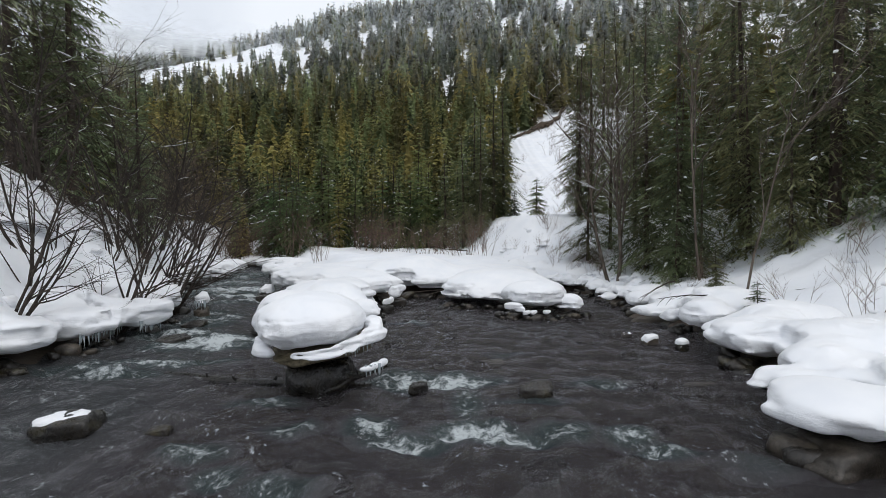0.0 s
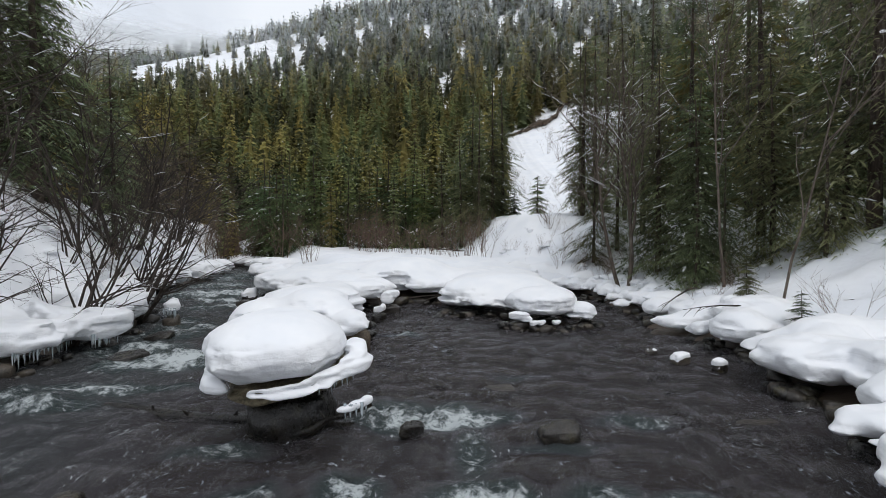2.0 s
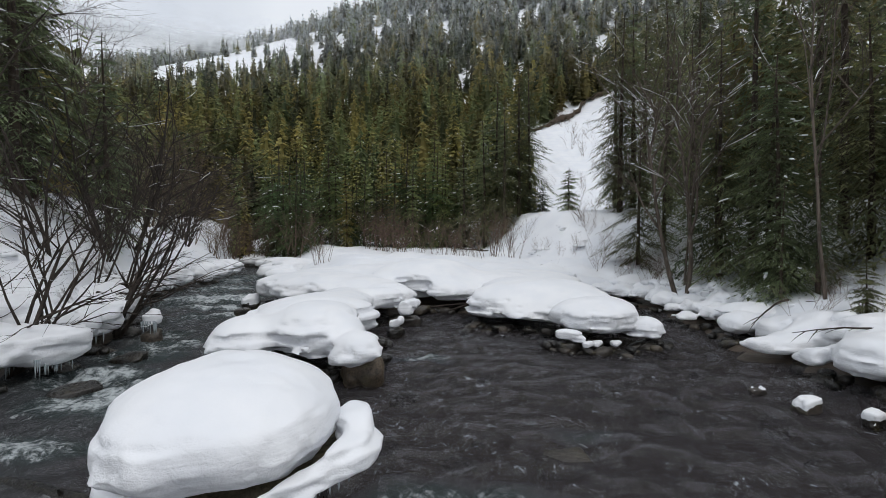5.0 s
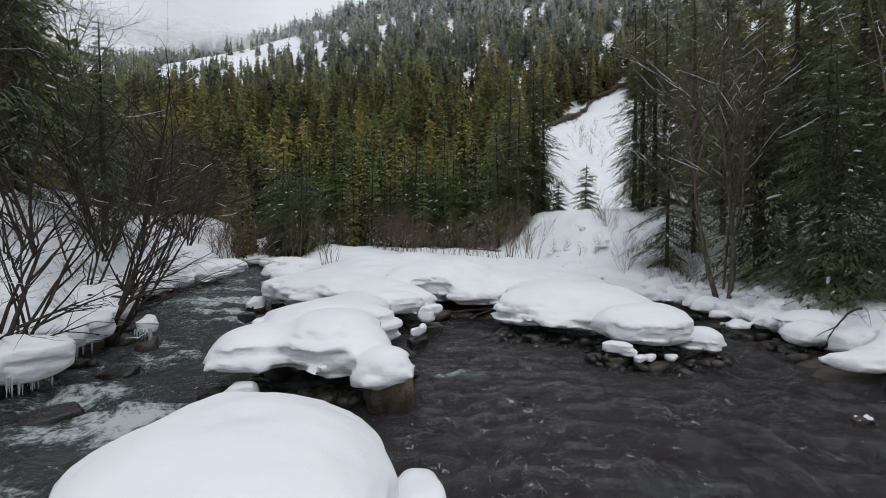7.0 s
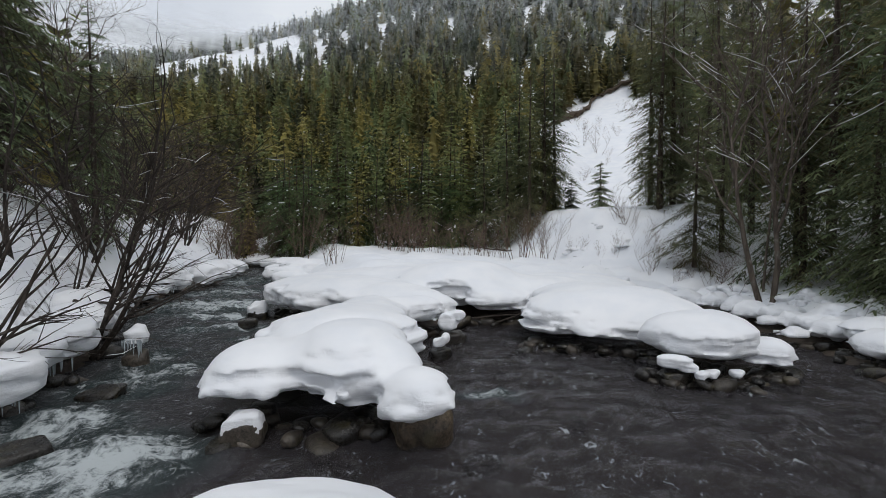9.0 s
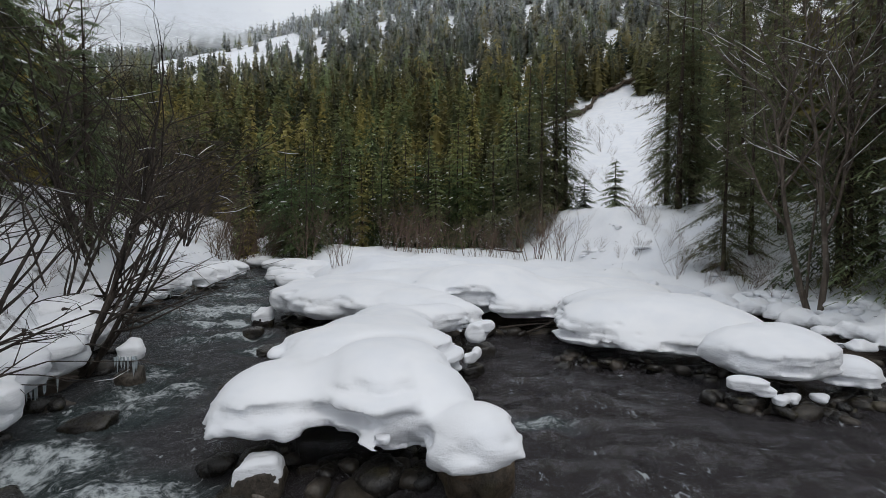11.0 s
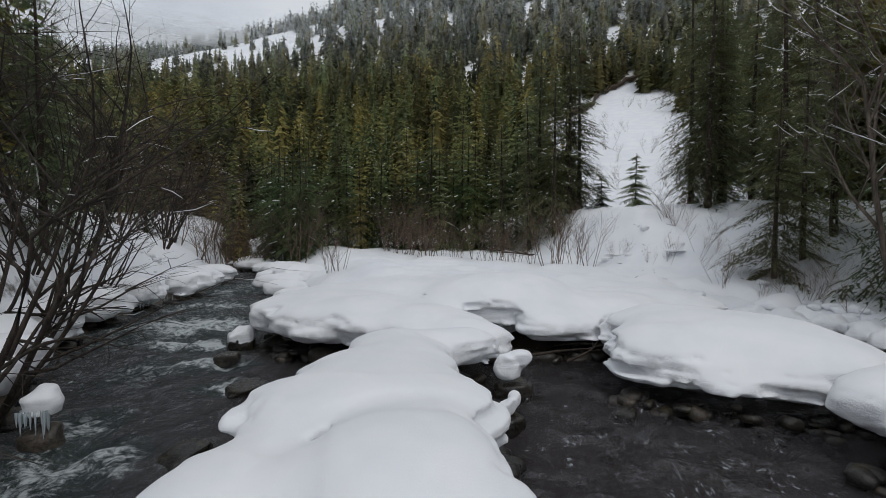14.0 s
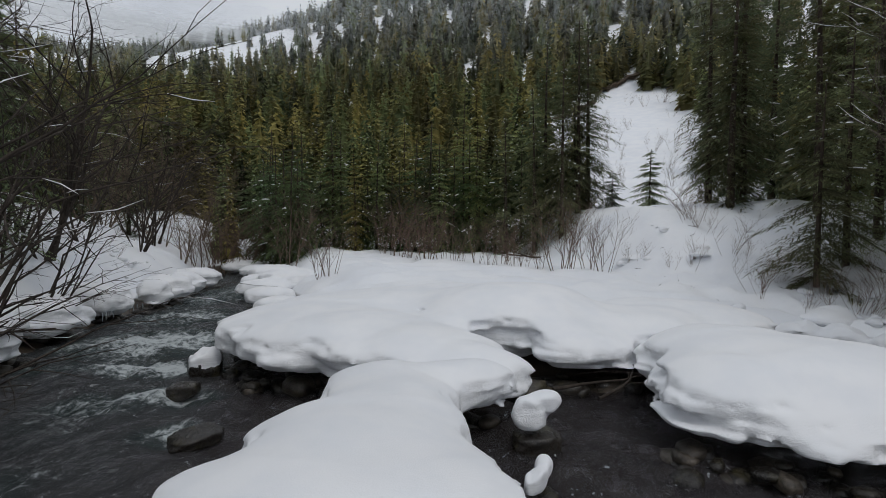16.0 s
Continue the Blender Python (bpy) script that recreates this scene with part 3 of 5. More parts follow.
wz = (0.004 + 0.13 * smooth(churn, 0.1, 0.8)) * (0.4 - np.abs(fnoise(wx * 1.5 + 9, wy * 1.1, 2.0, 3)) * 2) + (0.010 + 0.20 * smooth(churn, 0.1, 0.8)) * fnoise(wx * 1.1, wy * 0.8, 1.0, 3) + (0.002 + 0.06 * smooth(churn, 0.1, 0.8)) * fnoise(wx * 2.3, wy * 2.1, 6.0, 2)
rw = np.random.RandomState(12)
chop = np.zeros(wx.shape)
bend = 1.2 * fnoise(wx * 0.5, wy * 0.5, 4.0, 2)
for _ in range(18):
    ang, wave = rw.uniform(0, 6.283), rw.uniform(0.38, 1.3)
    chop += 0.075 * wave / 6.283 * np.sin((wx * math.cos(ang) + wy * math.sin(ang) + 0.5 * bend) * 6.283 / wave + rw.uniform(0, 6.283))
wz = wz + chop * (0.45 + 0.9 * vnoise(wx * 0.35 + 3, wy * 0.35)) * smooth(wx, -40, -20)
river = solid("river_water", mesh_of("river_water", np.stack([wx, wy, wz], 1), quads, WATER, churn=churn), (0, 0, 0), "dark clear mountain creek with white foam", "water", kind="structure")


# ---------------------------------------------------------------- stones
def rock_mesh(name, seed, mat=ROCK, detail=3, flat=0.7):
    bm = bmesh.new()
    bmesh.ops.create_icosphere(bm, subdivisions=detail, radius=1.0)
    co = np.array([v.co for v in bm.verts])
    k = 1 + 0.46 * fnoise(co[:, 0] * 1.1 + seed * 7.3, co[:, 1] * 1.1, co[:, 2] * 1.1, 3) + 0.08 * fnoise(co[:, 0] * 4 + seed, co[:, 1] * 4, co[:, 2] * 4, 2)
    co = co * k[:, None]
    lim = 0.72
    co = np.where(np.abs(co) > lim, np.sign(co) * (lim + (np.abs(co) - lim) * 0.45), co)
    for v, c in zip(bm.verts, co):
        v.co = (c[0], c[1] * 0.85, c[2] * flat)
    me = bpy.data.meshes.new(name)
    bm.to_mesh(me)
    bm.free()
    me.polygons.foreach_set("use_smooth", np.full(len(me.polygons), True))
    me.materials.append(mat)
    return me


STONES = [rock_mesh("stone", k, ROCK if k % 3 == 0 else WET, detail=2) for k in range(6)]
BIG_STONES = [rock_mesh("rock", 20 + k, detail=4) for k in range(4)]
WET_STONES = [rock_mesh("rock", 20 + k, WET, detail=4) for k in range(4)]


def snow_parts(name, ob, blobs, step, label, **more):
    """Snow on a thing: each separate lump is a part."""
    for v, f in islands(*snow_net(blobs, step, **more)):
        part(name, mesh_of(name, v - np.asarray(ob.location), f, SNOW), ob, label)


def drift_parts(name, ob, blobs, step, label, **more):
    for v, f in islands(*drift_net(blobs, step, **more)):
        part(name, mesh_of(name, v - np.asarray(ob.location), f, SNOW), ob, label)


rnd = random.Random(5)


def stones_under(parent, spots, size, count, spread_xy, z=-0.05):
    """Stones heaped round the spots, as parts of a bar or bank."""
    px, py, pz = parent.location
    for k in range(count):
        x, y = spots[k % len(spots)][:2]
        s = size * rnd.uniform(0.5, 1.3)
        m = Matrix.LocRotScale((x + rnd.uniform(-1, 1) * spread_xy - px, y + rnd.uniform(-1, 1) * spread_xy - py, z + rnd.uniform(-0.1, 0.12) - pz),
                               Euler((rnd.uniform(-0.3, 0.3), rnd.uniform(-0.3, 0.3), rnd.uniform(0, 6.28))), (s, s * rnd.uniform(0.7, 1.1), s * rnd.uniform(0.6, 0.9)))
        part("stone", rnd.choice(STONES), parent, m=m)


def icicles(parent, line, count, length, name="icicle"):
    """A fringe of thin icicles under a snow edge: one part."""
    rows, px = [], np.array(parent.location)
    line = np.array(line, float)
    seg = rnd.random
    for k in range(count):
        t = seg() * (len(line) - 1)
        i = min(int(t), len(line) - 2)
        p = line[i] + (line[i + 1] - line[i]) * (t - i) - px + np.array([rnd.uniform(-0.04, 0.04), rnd.uniform(-0.04, 0.04), 0])
        h = length * rnd.uniform(0.35, 1.2)
        rows.append(([p + (0, 0, 0.06), p - (0, 0, h * 0.5), p - (0, 0, h)], [0.022, 0.014, 0.003]))
    v, f = tubes(rows, 5)
    return tagged(part(name, mesh_of(name, v, f, ICE), parent, "row of clear icicles"), kind="stuff")


# the great boulder in mid-stream, with its cap and collar of snow
b1 = thing("snow_capped_boulder", (-2.15, 8.9, 0), "dark mid-stream boulder under a thick round snow cap", "boulder")
part("rock", rock_mesh("rock", 20, BOULDER, detail=4), b1, "brown frost-rimmed rock", Matrix.LocRotScale((0.02, 0.12, 0.80), Euler((0.05, -0.12, 0.4)), (1.05, 1.02, 0.24)))
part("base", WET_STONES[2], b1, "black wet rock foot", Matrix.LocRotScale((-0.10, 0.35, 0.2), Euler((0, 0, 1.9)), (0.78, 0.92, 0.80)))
drift_parts("snow_cap", b1, [(-2.27, 8.8, 1.36, 0.86, 0.90, 0.40, 0), (-2.42, 9.15, 1.34, 0.80, 0.78, 0.38, 0)], 0.03, "thick layered pillow of snow", base=0.86, melt=0.2, ledge=0.10, lobe=0.14, undercut=0.60, lip=0.07, top_rough=0.012, seed=3.0, layer=0.22, crumble=0.025, fall=(0.70, 2.1), taper=3.2)
snow_parts("snow_collar", b1, [(-2.98, 8.48, 0.95, 0.16, 0.14, 0.13, 0), (-2.92, 8.30, 0.85, 0.15, 0.08, 0.06, -30)], 0.018, "lump of crusted snow", melt=0.10, rough=0.05, strata=0.01, scallop=0.06, seed=1.0)
snow_parts("snow_collar", b1, [(-1.92, 8.0, 0.86, 0.22, 0.06, 0.035, 6), (-1.68, 8.06, 0.92, 0.28, 0.08, 0.05, 16), (-1.40, 8.22, 1.00, 0.32, 0.11, 0.08, 38), (-1.14, 8.60, 1.10, 0.34, 0.15, 0.14, 66), (-1.20, 9.00, 1.14, 0.28, 0.16, 0.15, 110)], 0.018, "curled arm of crusted snow", melt=0.16, rough=0.10, strata=0.03, scallop=0.14, seed=1.0)
snow_parts("ice_shelf", b1, [(-1.16, 8.24, 0.585, 0.12, 0.05, 0.035, 28), (-1.02, 8.31, 0.63, 0.11, 0.06, 0.045, 28), (-0.92, 8.36, 0.67, 0.07, 0.06, 0.05, 28)], 0.014, "snow lying on a log", melt=0.05, rough=0.02, strata=0.0, scallop=0.02)
icicles(b1, [(-1.5, 8.25, 0.9), (-1.3, 8.4, 0.94), (-1.05, 8.8, 0.98)], 12, 0.12)
icicles(b1, [(-1.2, 8.24, 0.58), (-0.95, 8.33, 0.62)], 10, 0.12)


def straight_log(name, a, b, r, mat, label, seed):
    """A weathered log from a to b, uneven along its length, with the stubs of limbs."""
    rs = np.random.RandomState(seed)
    a, b = np.array(a, float), np.array(b, float)
    u = np.linspace(0, 1, 14)
    pts = a + (b - a) * u[:, None] + np.stack([fnoise(u * 5 + seed, 0 * u, 1.0), fnoise(u * 5, 0 * u + seed, 2.0), 0.5 * fnoise(u * 6, 0 * u, seed)], 1) * 0.10
    rows = [(pts - a, r * (1.05 - 0.5 * u) * (1 + 0.25 * fnoise(u * 9 + seed, 0 * u)))]
    for k in range(4):
        i = 3 + 2 * k
        out = np.array([rs.uniform(-0.5, 0.5), -0.4 + rs.uniform(-0.3, 0.3), 0.5])
        rows.append(([pts[i] - a, pts[i] - a + out * 0.16, pts[i] - a + out * 0.3], [r * 0.35, r * 0.25, r * 0.1]))
    v, f = tubes(rows, 8)
    return solid(name, mesh_of(name, v, f, mat), tuple(a), label, "log")


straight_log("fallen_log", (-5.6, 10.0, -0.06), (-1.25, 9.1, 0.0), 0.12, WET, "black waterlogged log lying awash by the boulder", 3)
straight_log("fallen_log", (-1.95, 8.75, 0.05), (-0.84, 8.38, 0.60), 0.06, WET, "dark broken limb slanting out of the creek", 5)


def bar(name, place, label, blobs, step, stones, size, count, wide, base=0.32, z=-0.02, **more):
    """A gravel bar or ledge: snow over a heap of stones."""
    ob = thing(name, place, label, "snow bank")
    drift_parts("snow", ob, blobs, step, "deep layered snow", base=base, **more)
    stones_under(ob, stones, size, count, wide, z)
    return ob


bar_a = bar("gravel_bar", (-3.6, 15, 0), "long snow-buried gravel bar with overhanging edges", [
    (-4.62, 14.45, 0.80, 0.70, 0.98, 0.38, 0), (-3.32, 14.6, 0.98, 0.78, 1.15, 0.46, 0), (-4.05, 16.5, 0.92, 1.42, 1.2, 0.42, 0), (-4.15, 17.9, 0.86, 1.06, 1.1, 0.40, 0),
    (-4.1, 19.4, 0.80, 0.86, 1.0, 0.40, 0), (-3.0, 19.9, 0.72, 0.78, 0.5, 0.44, 10), (-2.19, 13.5, 0.72, 0.42, 0.44, 0.36, 20), (-2.55, 14.1, 0.80, 0.34, 0.4, 0.36, 0)],
    0.045, [(-5.0, 14.3), (-4.4, 13.9), (-3.6, 14.0), (-2.9, 14.1), (-2.5, 15.4), (-5.1, 15.8), (-5.0, 17.6), (-2.8, 17.0), (-3.8, 16), (-4, 18)], 0.30, 80, 0.45, seed=2.0, base=0.42, z=0.02, melt=0.22, top_rough=0.012, undercut=0.55, layer=0.14, swell=0.5)
knob = thing("snow_capped_rock", (-2.22, 13.75, 0), "brown rock under the snow bar's end", "rock")
part("rock", rock_mesh("rock", 22, BROWN, detail=4), knob, m=Matrix.LocRotScale((0, 0, 0.22), Euler((0, 0, 0.5)), (0.46, 0.44, 0.48)))

bar_b = bar("snow_island", (-4, 23.5, 0), "broad snow-covered island with undercut edges", [
    (-7.6, 23.6, 0.85, 1.2, 1.2, 0.42, 0), (-6.0, 22.8, 0.85, 1.5, 1.5, 0.50, 0), (-4.6, 22.4, 0.85, 1.6, 1.6, 0.50, 0), (-6.2, 25.4, 0.8, 2.4, 2.2, 0.60, 0),
    (-2.0, 24.6, 0.9, 2.2, 1.9, 0.92, 0), (-3.6, 26.5, 0.8, 3.0, 2.4, 0.75, 0), (-3.4, 21.3, 0.75, 1.1, 1.0, 0.50, 0), (-2.7, 20.6, 0.72, 0.7, 0.6, 0.40, 0), (-0.9, 22.6, 0.7, 1.0, 0.8, 0.42, 0), (0.6, 23.8, 0.7, 1.6, 1.1, 0.62, 10), (1.8, 25.5, 0.7, 2.6, 1.8, 0.62, 0)],
    0.06, [(-7.9, 23.4), (-7.0, 22.3), (-5.9, 22.0), (-4.8, 21.6), (-3.2, 20.9), (-2.0, 22.2), (-1.2, 22.3), (0, 22.8)], 0.34, 72, 0.5, seed=9.0, base=0.40, z=0.02, top_rough=0.012, layer=0.15, swell=0.6, undercut=0.6)
bar_c = bar("snow_island", (2.4, 20, 0), "snow-covered gravel island on a row of stones", [
    (1.2, 20.2, 0.75, 1.5, 1.1, 0.55, 0), (2.5, 20.4, 0.8, 1.4, 1.2, 0.60, 0), (1.6, 21.6, 0.75, 1.6, 1.3, 0.62, 0), (3.0, 19.6, 0.7, 1.05, 1.0, 0.5, 0), (0.5, 19.7, 0.55, 0.9, 0.6, 0.30, -10), (2.0, 19.1, 0.5, 1.3, 0.55, 0.28, -5)],
    0.048, [(0.0, 19.3), (0.8, 19.0), (1.6, 18.7), (2.4, 18.5), (3.2, 18.4), (4.2, 18.7)], 0.20, 70, 0.35, seed=4.0, base=0.30, z=0.0, top_rough=0.012, layer=0.15, swell=0.5)
bar_d = bar("snow_capped_rocks", (3.1, 17.2, 0), "flat-topped snow pillow on a heap of cobbles", [
    (2.9, 17.35, 0.80, 0.95, 0.75, 0.40, 0), (3.3, 17.7, 0.78, 0.75, 0.6, 0.38, 0)],
    0.045, [(2.0, 16.6), (2.7, 16.4), (3.4, 16.4), (4.0, 16.7), (3.0, 17.2), (4.4, 17.4)], 0.22, 50, 0.35, seed=6.0, base=0.36, crumble=0.02, undercut=0.5, melt=0.06, lobe=0.07, ledge=0.12, fall=(0.6, 2.2))
slab = thing("rock", (2.1, 16.5, 0), "dark rock under a ragged slab of snow", "rock", "rocks in the creek")
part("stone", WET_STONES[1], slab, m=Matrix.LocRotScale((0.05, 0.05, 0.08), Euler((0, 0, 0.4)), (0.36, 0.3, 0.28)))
snow_parts("snow_cap", slab, [(2.1, 16.5, 0.42, 0.34, 0.22, 0.12, -8), (2.35, 16.42, 0.32, 0.2, 0.14, 0.08, -20)], 0.02, "ragged slab of snow", melt=0.08, rough=0.06, scallop=0.10, strata=0.02, seed=4.0)
for x, y in ((2.75, 16.42), (3.2, 16.45), (2.5, 16.3)):
    snow_parts("snow_lump", slab, [(x, y, 0.22, 0.15, 0.10, 0.06, 30 * x), (x + 0.1, y + 0.03, 0.24, 0.08, 0.08, 0.05, 0)], 0.02, "small lump of snow on a stone", melt=0.05, rough=0.04, scallop=0.05, strata=0.0, seed=x)
bar_e = bar("snow_capped_rocks", (5.1, 17.9, 0), "low snow cap on a single dark rock", [(4.2, 17.15, 0.46, 0.40, 0.40, 0.30, 0)], 0.04, [(4.1, 16.9), (4.4, 17.1)], 0.36, 6, 0.2, seed=8.0, base=0.22, lobe=0.08)

# right bank, from the mouth of the clip's path upstream
bar_f = bar("snow_capped_boulder", (5.1, 6.6, 0), "brown shore boulder under an overhanging snow cap", [(5.2, 6.6, 0.60, 0.85, 0.7, 0.25, -15), (5.9, 6.0, 0.55, 0.8, 0.8, 0.27, 0)], 0.05, [(4.6, 6.3), (5.4, 6.2)], 0.3, 5, 0.3, seed=12.0, base=0.32, lobe=0.24, ledge=0.22, layer=0.2)
part("rock", rock_mesh("rock", 23, detail=5), bar_f, "brown rock", Matrix.LocRotScale((-0.05, -0.1, 0.02), Euler((0, 0, 0.3)), (1.0, 0.75, 0.5)))


def bank_edge(name, place, label, blobs, step, stones, size, count, wide, seed, base=0.3, lobe=0.20, ledge=0.20, melt=0.16, crumble=0.045):
    return bar(name, place, label, blobs, step, stones, size, count, wide, base=base, seed=seed, lobe=lobe, ledge=ledge, melt=melt, layer=0.26, undercut=0.4, top_rough=0.05, crumble=crumble, swell=0.45)


RIGHT_Y, RIGHT_X = [5, 7.5, 9, 10.6, 12.4, 13.6, 14.6, 15.9, 18, 20.8], [6.2, 5.9, 6.1, 6.2, 7.1, 7.3, 6.8, 5.9, 6.6, 6.8]
LEFT_Y, LEFT_X = [6, 8, 10.2, 11, 12.5, 15, 16.9, 18.3, 19.9], [-9.35, -9.3, -9.2, -9.1, -9.5, -9.9, -9.8, -10.4, -11.9]


def bank_lumps(lo, hi, count, ys, xs, side, deep, high=9.0):
    """Lumps of snow strewn along a shore and up the bank behind it."""
    rows = []
    for k in range(count):
        y = lo + (hi - lo) * (k + rnd.uniform(0.1, 0.9)) / count
        back = (0.7 + deep * rnd.random()) if k % 3 == 1 else 0.12 + 0.35 * rnd.random()
        x = float(np.interp(y, ys, xs)) + side * back
        r = rnd.uniform(0.38, 0.75) + 0.14 * back
        rows.append((x, y, min(high, max(0.42, ground_at(x, y) - 0.05)) + rnd.uniform(-0.06, 0.22), r, r * rnd.uniform(0.6, 0.95), rnd.uniform(0.30, 0.52), rnd.uniform(-40, 40)))
    return rows


edge_r = bank_edge("snow_bank", (6.8, 9.5, 0), "thick snow mounds overhanging the water", [
    (6.9, 10.9, 0.60, 1.20, 0.95, 0.38, 20), (7.7, 9.6, 0.72, 1.2, 1.0, 0.40, 0), (5.6, 8.05, 0.38, 0.66, 0.46, 0.26, -10), (6.55, 8.7, 0.50, 0.75, 0.65, 0.36, 0), (8.1, 12.1, 0.80, 0.95, 0.85, 0.36, 0), (7.0, 7.3, 0.62, 0.95, 0.85, 0.36, 0), (6.9, 12.3, 0.36, 0.36, 0.32, 0.26, 0)],
    0.05, [(5.9, 8.4), (6.1, 9.6), (6.0, 10.4), (6.6, 11.6), (7.0, 12.6), (6.3, 11.0)], 0.30, 34, 0.3, 15.0, base=0.26)
edge_r2 = bank_edge("snow_bank", (7.6, 15, 0), "thick snow mounds overhanging the water", [
    (7.35, 13.9, 0.58, 0.92, 0.72, 0.42, 30), (8.3, 14.8, 0.85, 0.95, 0.8, 0.36, 0), (6.95, 15.7, 0.40, 0.58, 0.44, 0.28, -20), (6.15, 15.8, 0.10, 0.40, 0.19, 0.13, -10), (7.35, 17.0, 0.50, 0.52, 0.46, 0.30, 0), (6.85, 17.9, 0.52, 0.46, 0.38, 0.30, 0), (7.95, 16.2, 0.75, 0.75, 0.65, 0.30, 0), (7.5, 18.8, 0.60, 0.65, 0.55, 0.32, 0), (6.55, 14.5, 0.28, 0.28, 0.22, 0.2, 0)],
    0.05, [(7.0, 13.2), (6.7, 14.3), (6.5, 15.3), (6.6, 16.6), (6.6, 17.6), (7.0, 18.6)], 0.28, 40, 0.32, 17.0, base=0.22)
edge_r4 = bank_edge("snow_bank", (6.6, 0, 0), "lumpy snow bank overhanging the water", bank_lumps(-9, 6.2, 26, RIGHT_Y, RIGHT_X, 1, 1.2, 0.72), 0.09, [(6.3, -6), (6.3, -2), (6.3, 2), (6.2, 5)], 0.3, 12, 0.5, 27.0, base=0.2)
edge_l4 = bank_edge("snow_bank", (-9.8, -1, 0), "lumpy snow bank overhanging the water", bank_lumps(-9, 6.4, 26, LEFT_Y, LEFT_X, -1, 0.6, 0.6), 0.09, [(-9.5, -6), (-9.5, -2), (-9.4, 2), (-9.4, 5)], 0.3, 12, 0.5, 29.0, base=0.2)
edge_r3 = bank_edge("snow_bank", (6.6, 21.5, 0), "broken crumbling snow edge over a side channel", [
    (7.2, 19.5, 0.45, 0.60, 0.55, 0.32, 0), (6.95, 20.5, 0.42, 0.50, 0.55, 0.34, 20), (7.1, 21.5, 0.46, 0.55, 0.50, 0.32, 0), (6.85, 22.4, 0.44, 0.48, 0.45, 0.34, -20), (6.8, 23.3, 0.48, 0.50, 0.45, 0.34, 10), (6.5, 24.2, 0.46, 0.50, 0.42, 0.34, 30),
    (6.0, 25.1, 0.48, 0.55, 0.45, 0.34, 40), (5.2, 25.6, 0.48, 0.60, 0.42, 0.32, 10), (6.2, 19.5, 0.20, 0.32, 0.26, 0.22, 0), (6.25, 20.9, 0.22, 0.28, 0.24, 0.22, 30), (7.9, 20.4, 0.70, 0.60, 0.50, 0.30, 0)],
    0.05, [(6.5, 19.4), (6.4, 21.0), (6.3, 22.8), (6.2, 24.0), (6.7, 18.6), (5.4, 25.0)], 0.26, 36, 0.3, 19.0, base=0.26, crumble=0.10)
edge_l = bank_edge("snow_bank", (-9.8, 12, 0), "thick overhanging snow blocks hung with icicles", [
    (-9.5, 7.4, 0.60, 0.95, 0.75, 0.42, 0), (-9.4, 9.0, 0.62, 0.85, 0.70, 0.42, 10), (-9.35, 10.6, 0.60, 0.90, 0.72, 0.42, -10), (-9.25, 12.2, 0.62, 0.92, 0.70, 0.44, 0), (-9.05, 13.9, 0.60, 0.90, 0.64, 0.44, 15), (-9.55, 15.3, 0.60, 0.72, 0.60, 0.42, -15),
    (-9.95, 16.7, 0.60, 0.58, 0.52, 0.42, 0), (-10.6, 17.9, 0.65, 0.62, 0.50, 0.40, 20), (-11.5, 19.2, 0.70, 0.70, 0.55, 0.42, 30), (-10.4, 13.2, 1.10, 0.80, 0.9, 0.36, 0), (-10.6, 10.6, 1.15, 0.85, 0.9, 0.36, 0), (-10.9, 15.6, 1.15, 0.7, 0.8, 0.34, 0), (-8.75, 12.9, 0.22, 0.3, 0.25, 0.2, 0)],
    0.055, [(-9.0, 8.6), (-8.9, 10), (-8.8, 11.4), (-8.8, 12.8), (-8.9, 14.6), (-9.4, 16.2), (-10.2, 18.0), (-11.2, 19.2)], 0.30, 46, 0.35, 21.0, base=0.32)
icicles(edge_l, [(-8.65, 11.6, 0.42), (-8.5, 12.4, 0.42)], 18, 0.26)
icicles(edge_l, [(-8.4, 13.4, 0.42), (-8.3, 14.2, 0.42)], 22, 0.26)
icicles(edge_l, [(-9.0, 13.0, 0.34), (-9.2, 13.7, 0.34)], 14, 0.24)
icicles(edge_l, [(-9.25, 15.6, 0.34), (-9.35, 16.2, 0.34)], 9, 0.2)
edge_l2 = bank_edge("snow_bank", (-15, 28, 0), "row of separate snow mounds by the creek", [
    (-12.6, 20.3, 0.85, 0.8, 0.7, 0.40, 0), (-13.9, 22.6, 0.9, 1.0, 1.0, 0.5, 0), (-14.7, 25.1, 0.9, 1.1, 0.9, 0.45, 20), (-15.6, 28.4, 0.85, 1.25, 0.9, 0.5, 0), (-15.3, 30.9, 0.75, 0.62, 0.55, 0.5, 0), (-15.9, 32.7, 0.8, 0.9, 0.75, 0.45, 0), (-16.6, 35.0, 0.75, 0.8, 0.75, 0.42, 0), (-17.6, 37.8, 0.75, 1.1, 0.9, 0.42, 0)],
    0.07, [(-12.4, 20.4), (-13.6, 23.2), (-14.7, 25.8), (-15.5, 28.6), (-15.2, 30.8), (-16.0, 33), (-17.2, 37)], 0.42, 46, 0.4, 23.0, base=0.22)
icicles(edge_l2, [(-14.3, 25.9, 0.45), (-14.9, 28.9, 0.4), (-15.0, 30.8, 0.35)], 16, 0.2)
edge_m = bank_edge("snow_bank", (-13, 36, 0), "scattered snow-capped stones at the bend", [
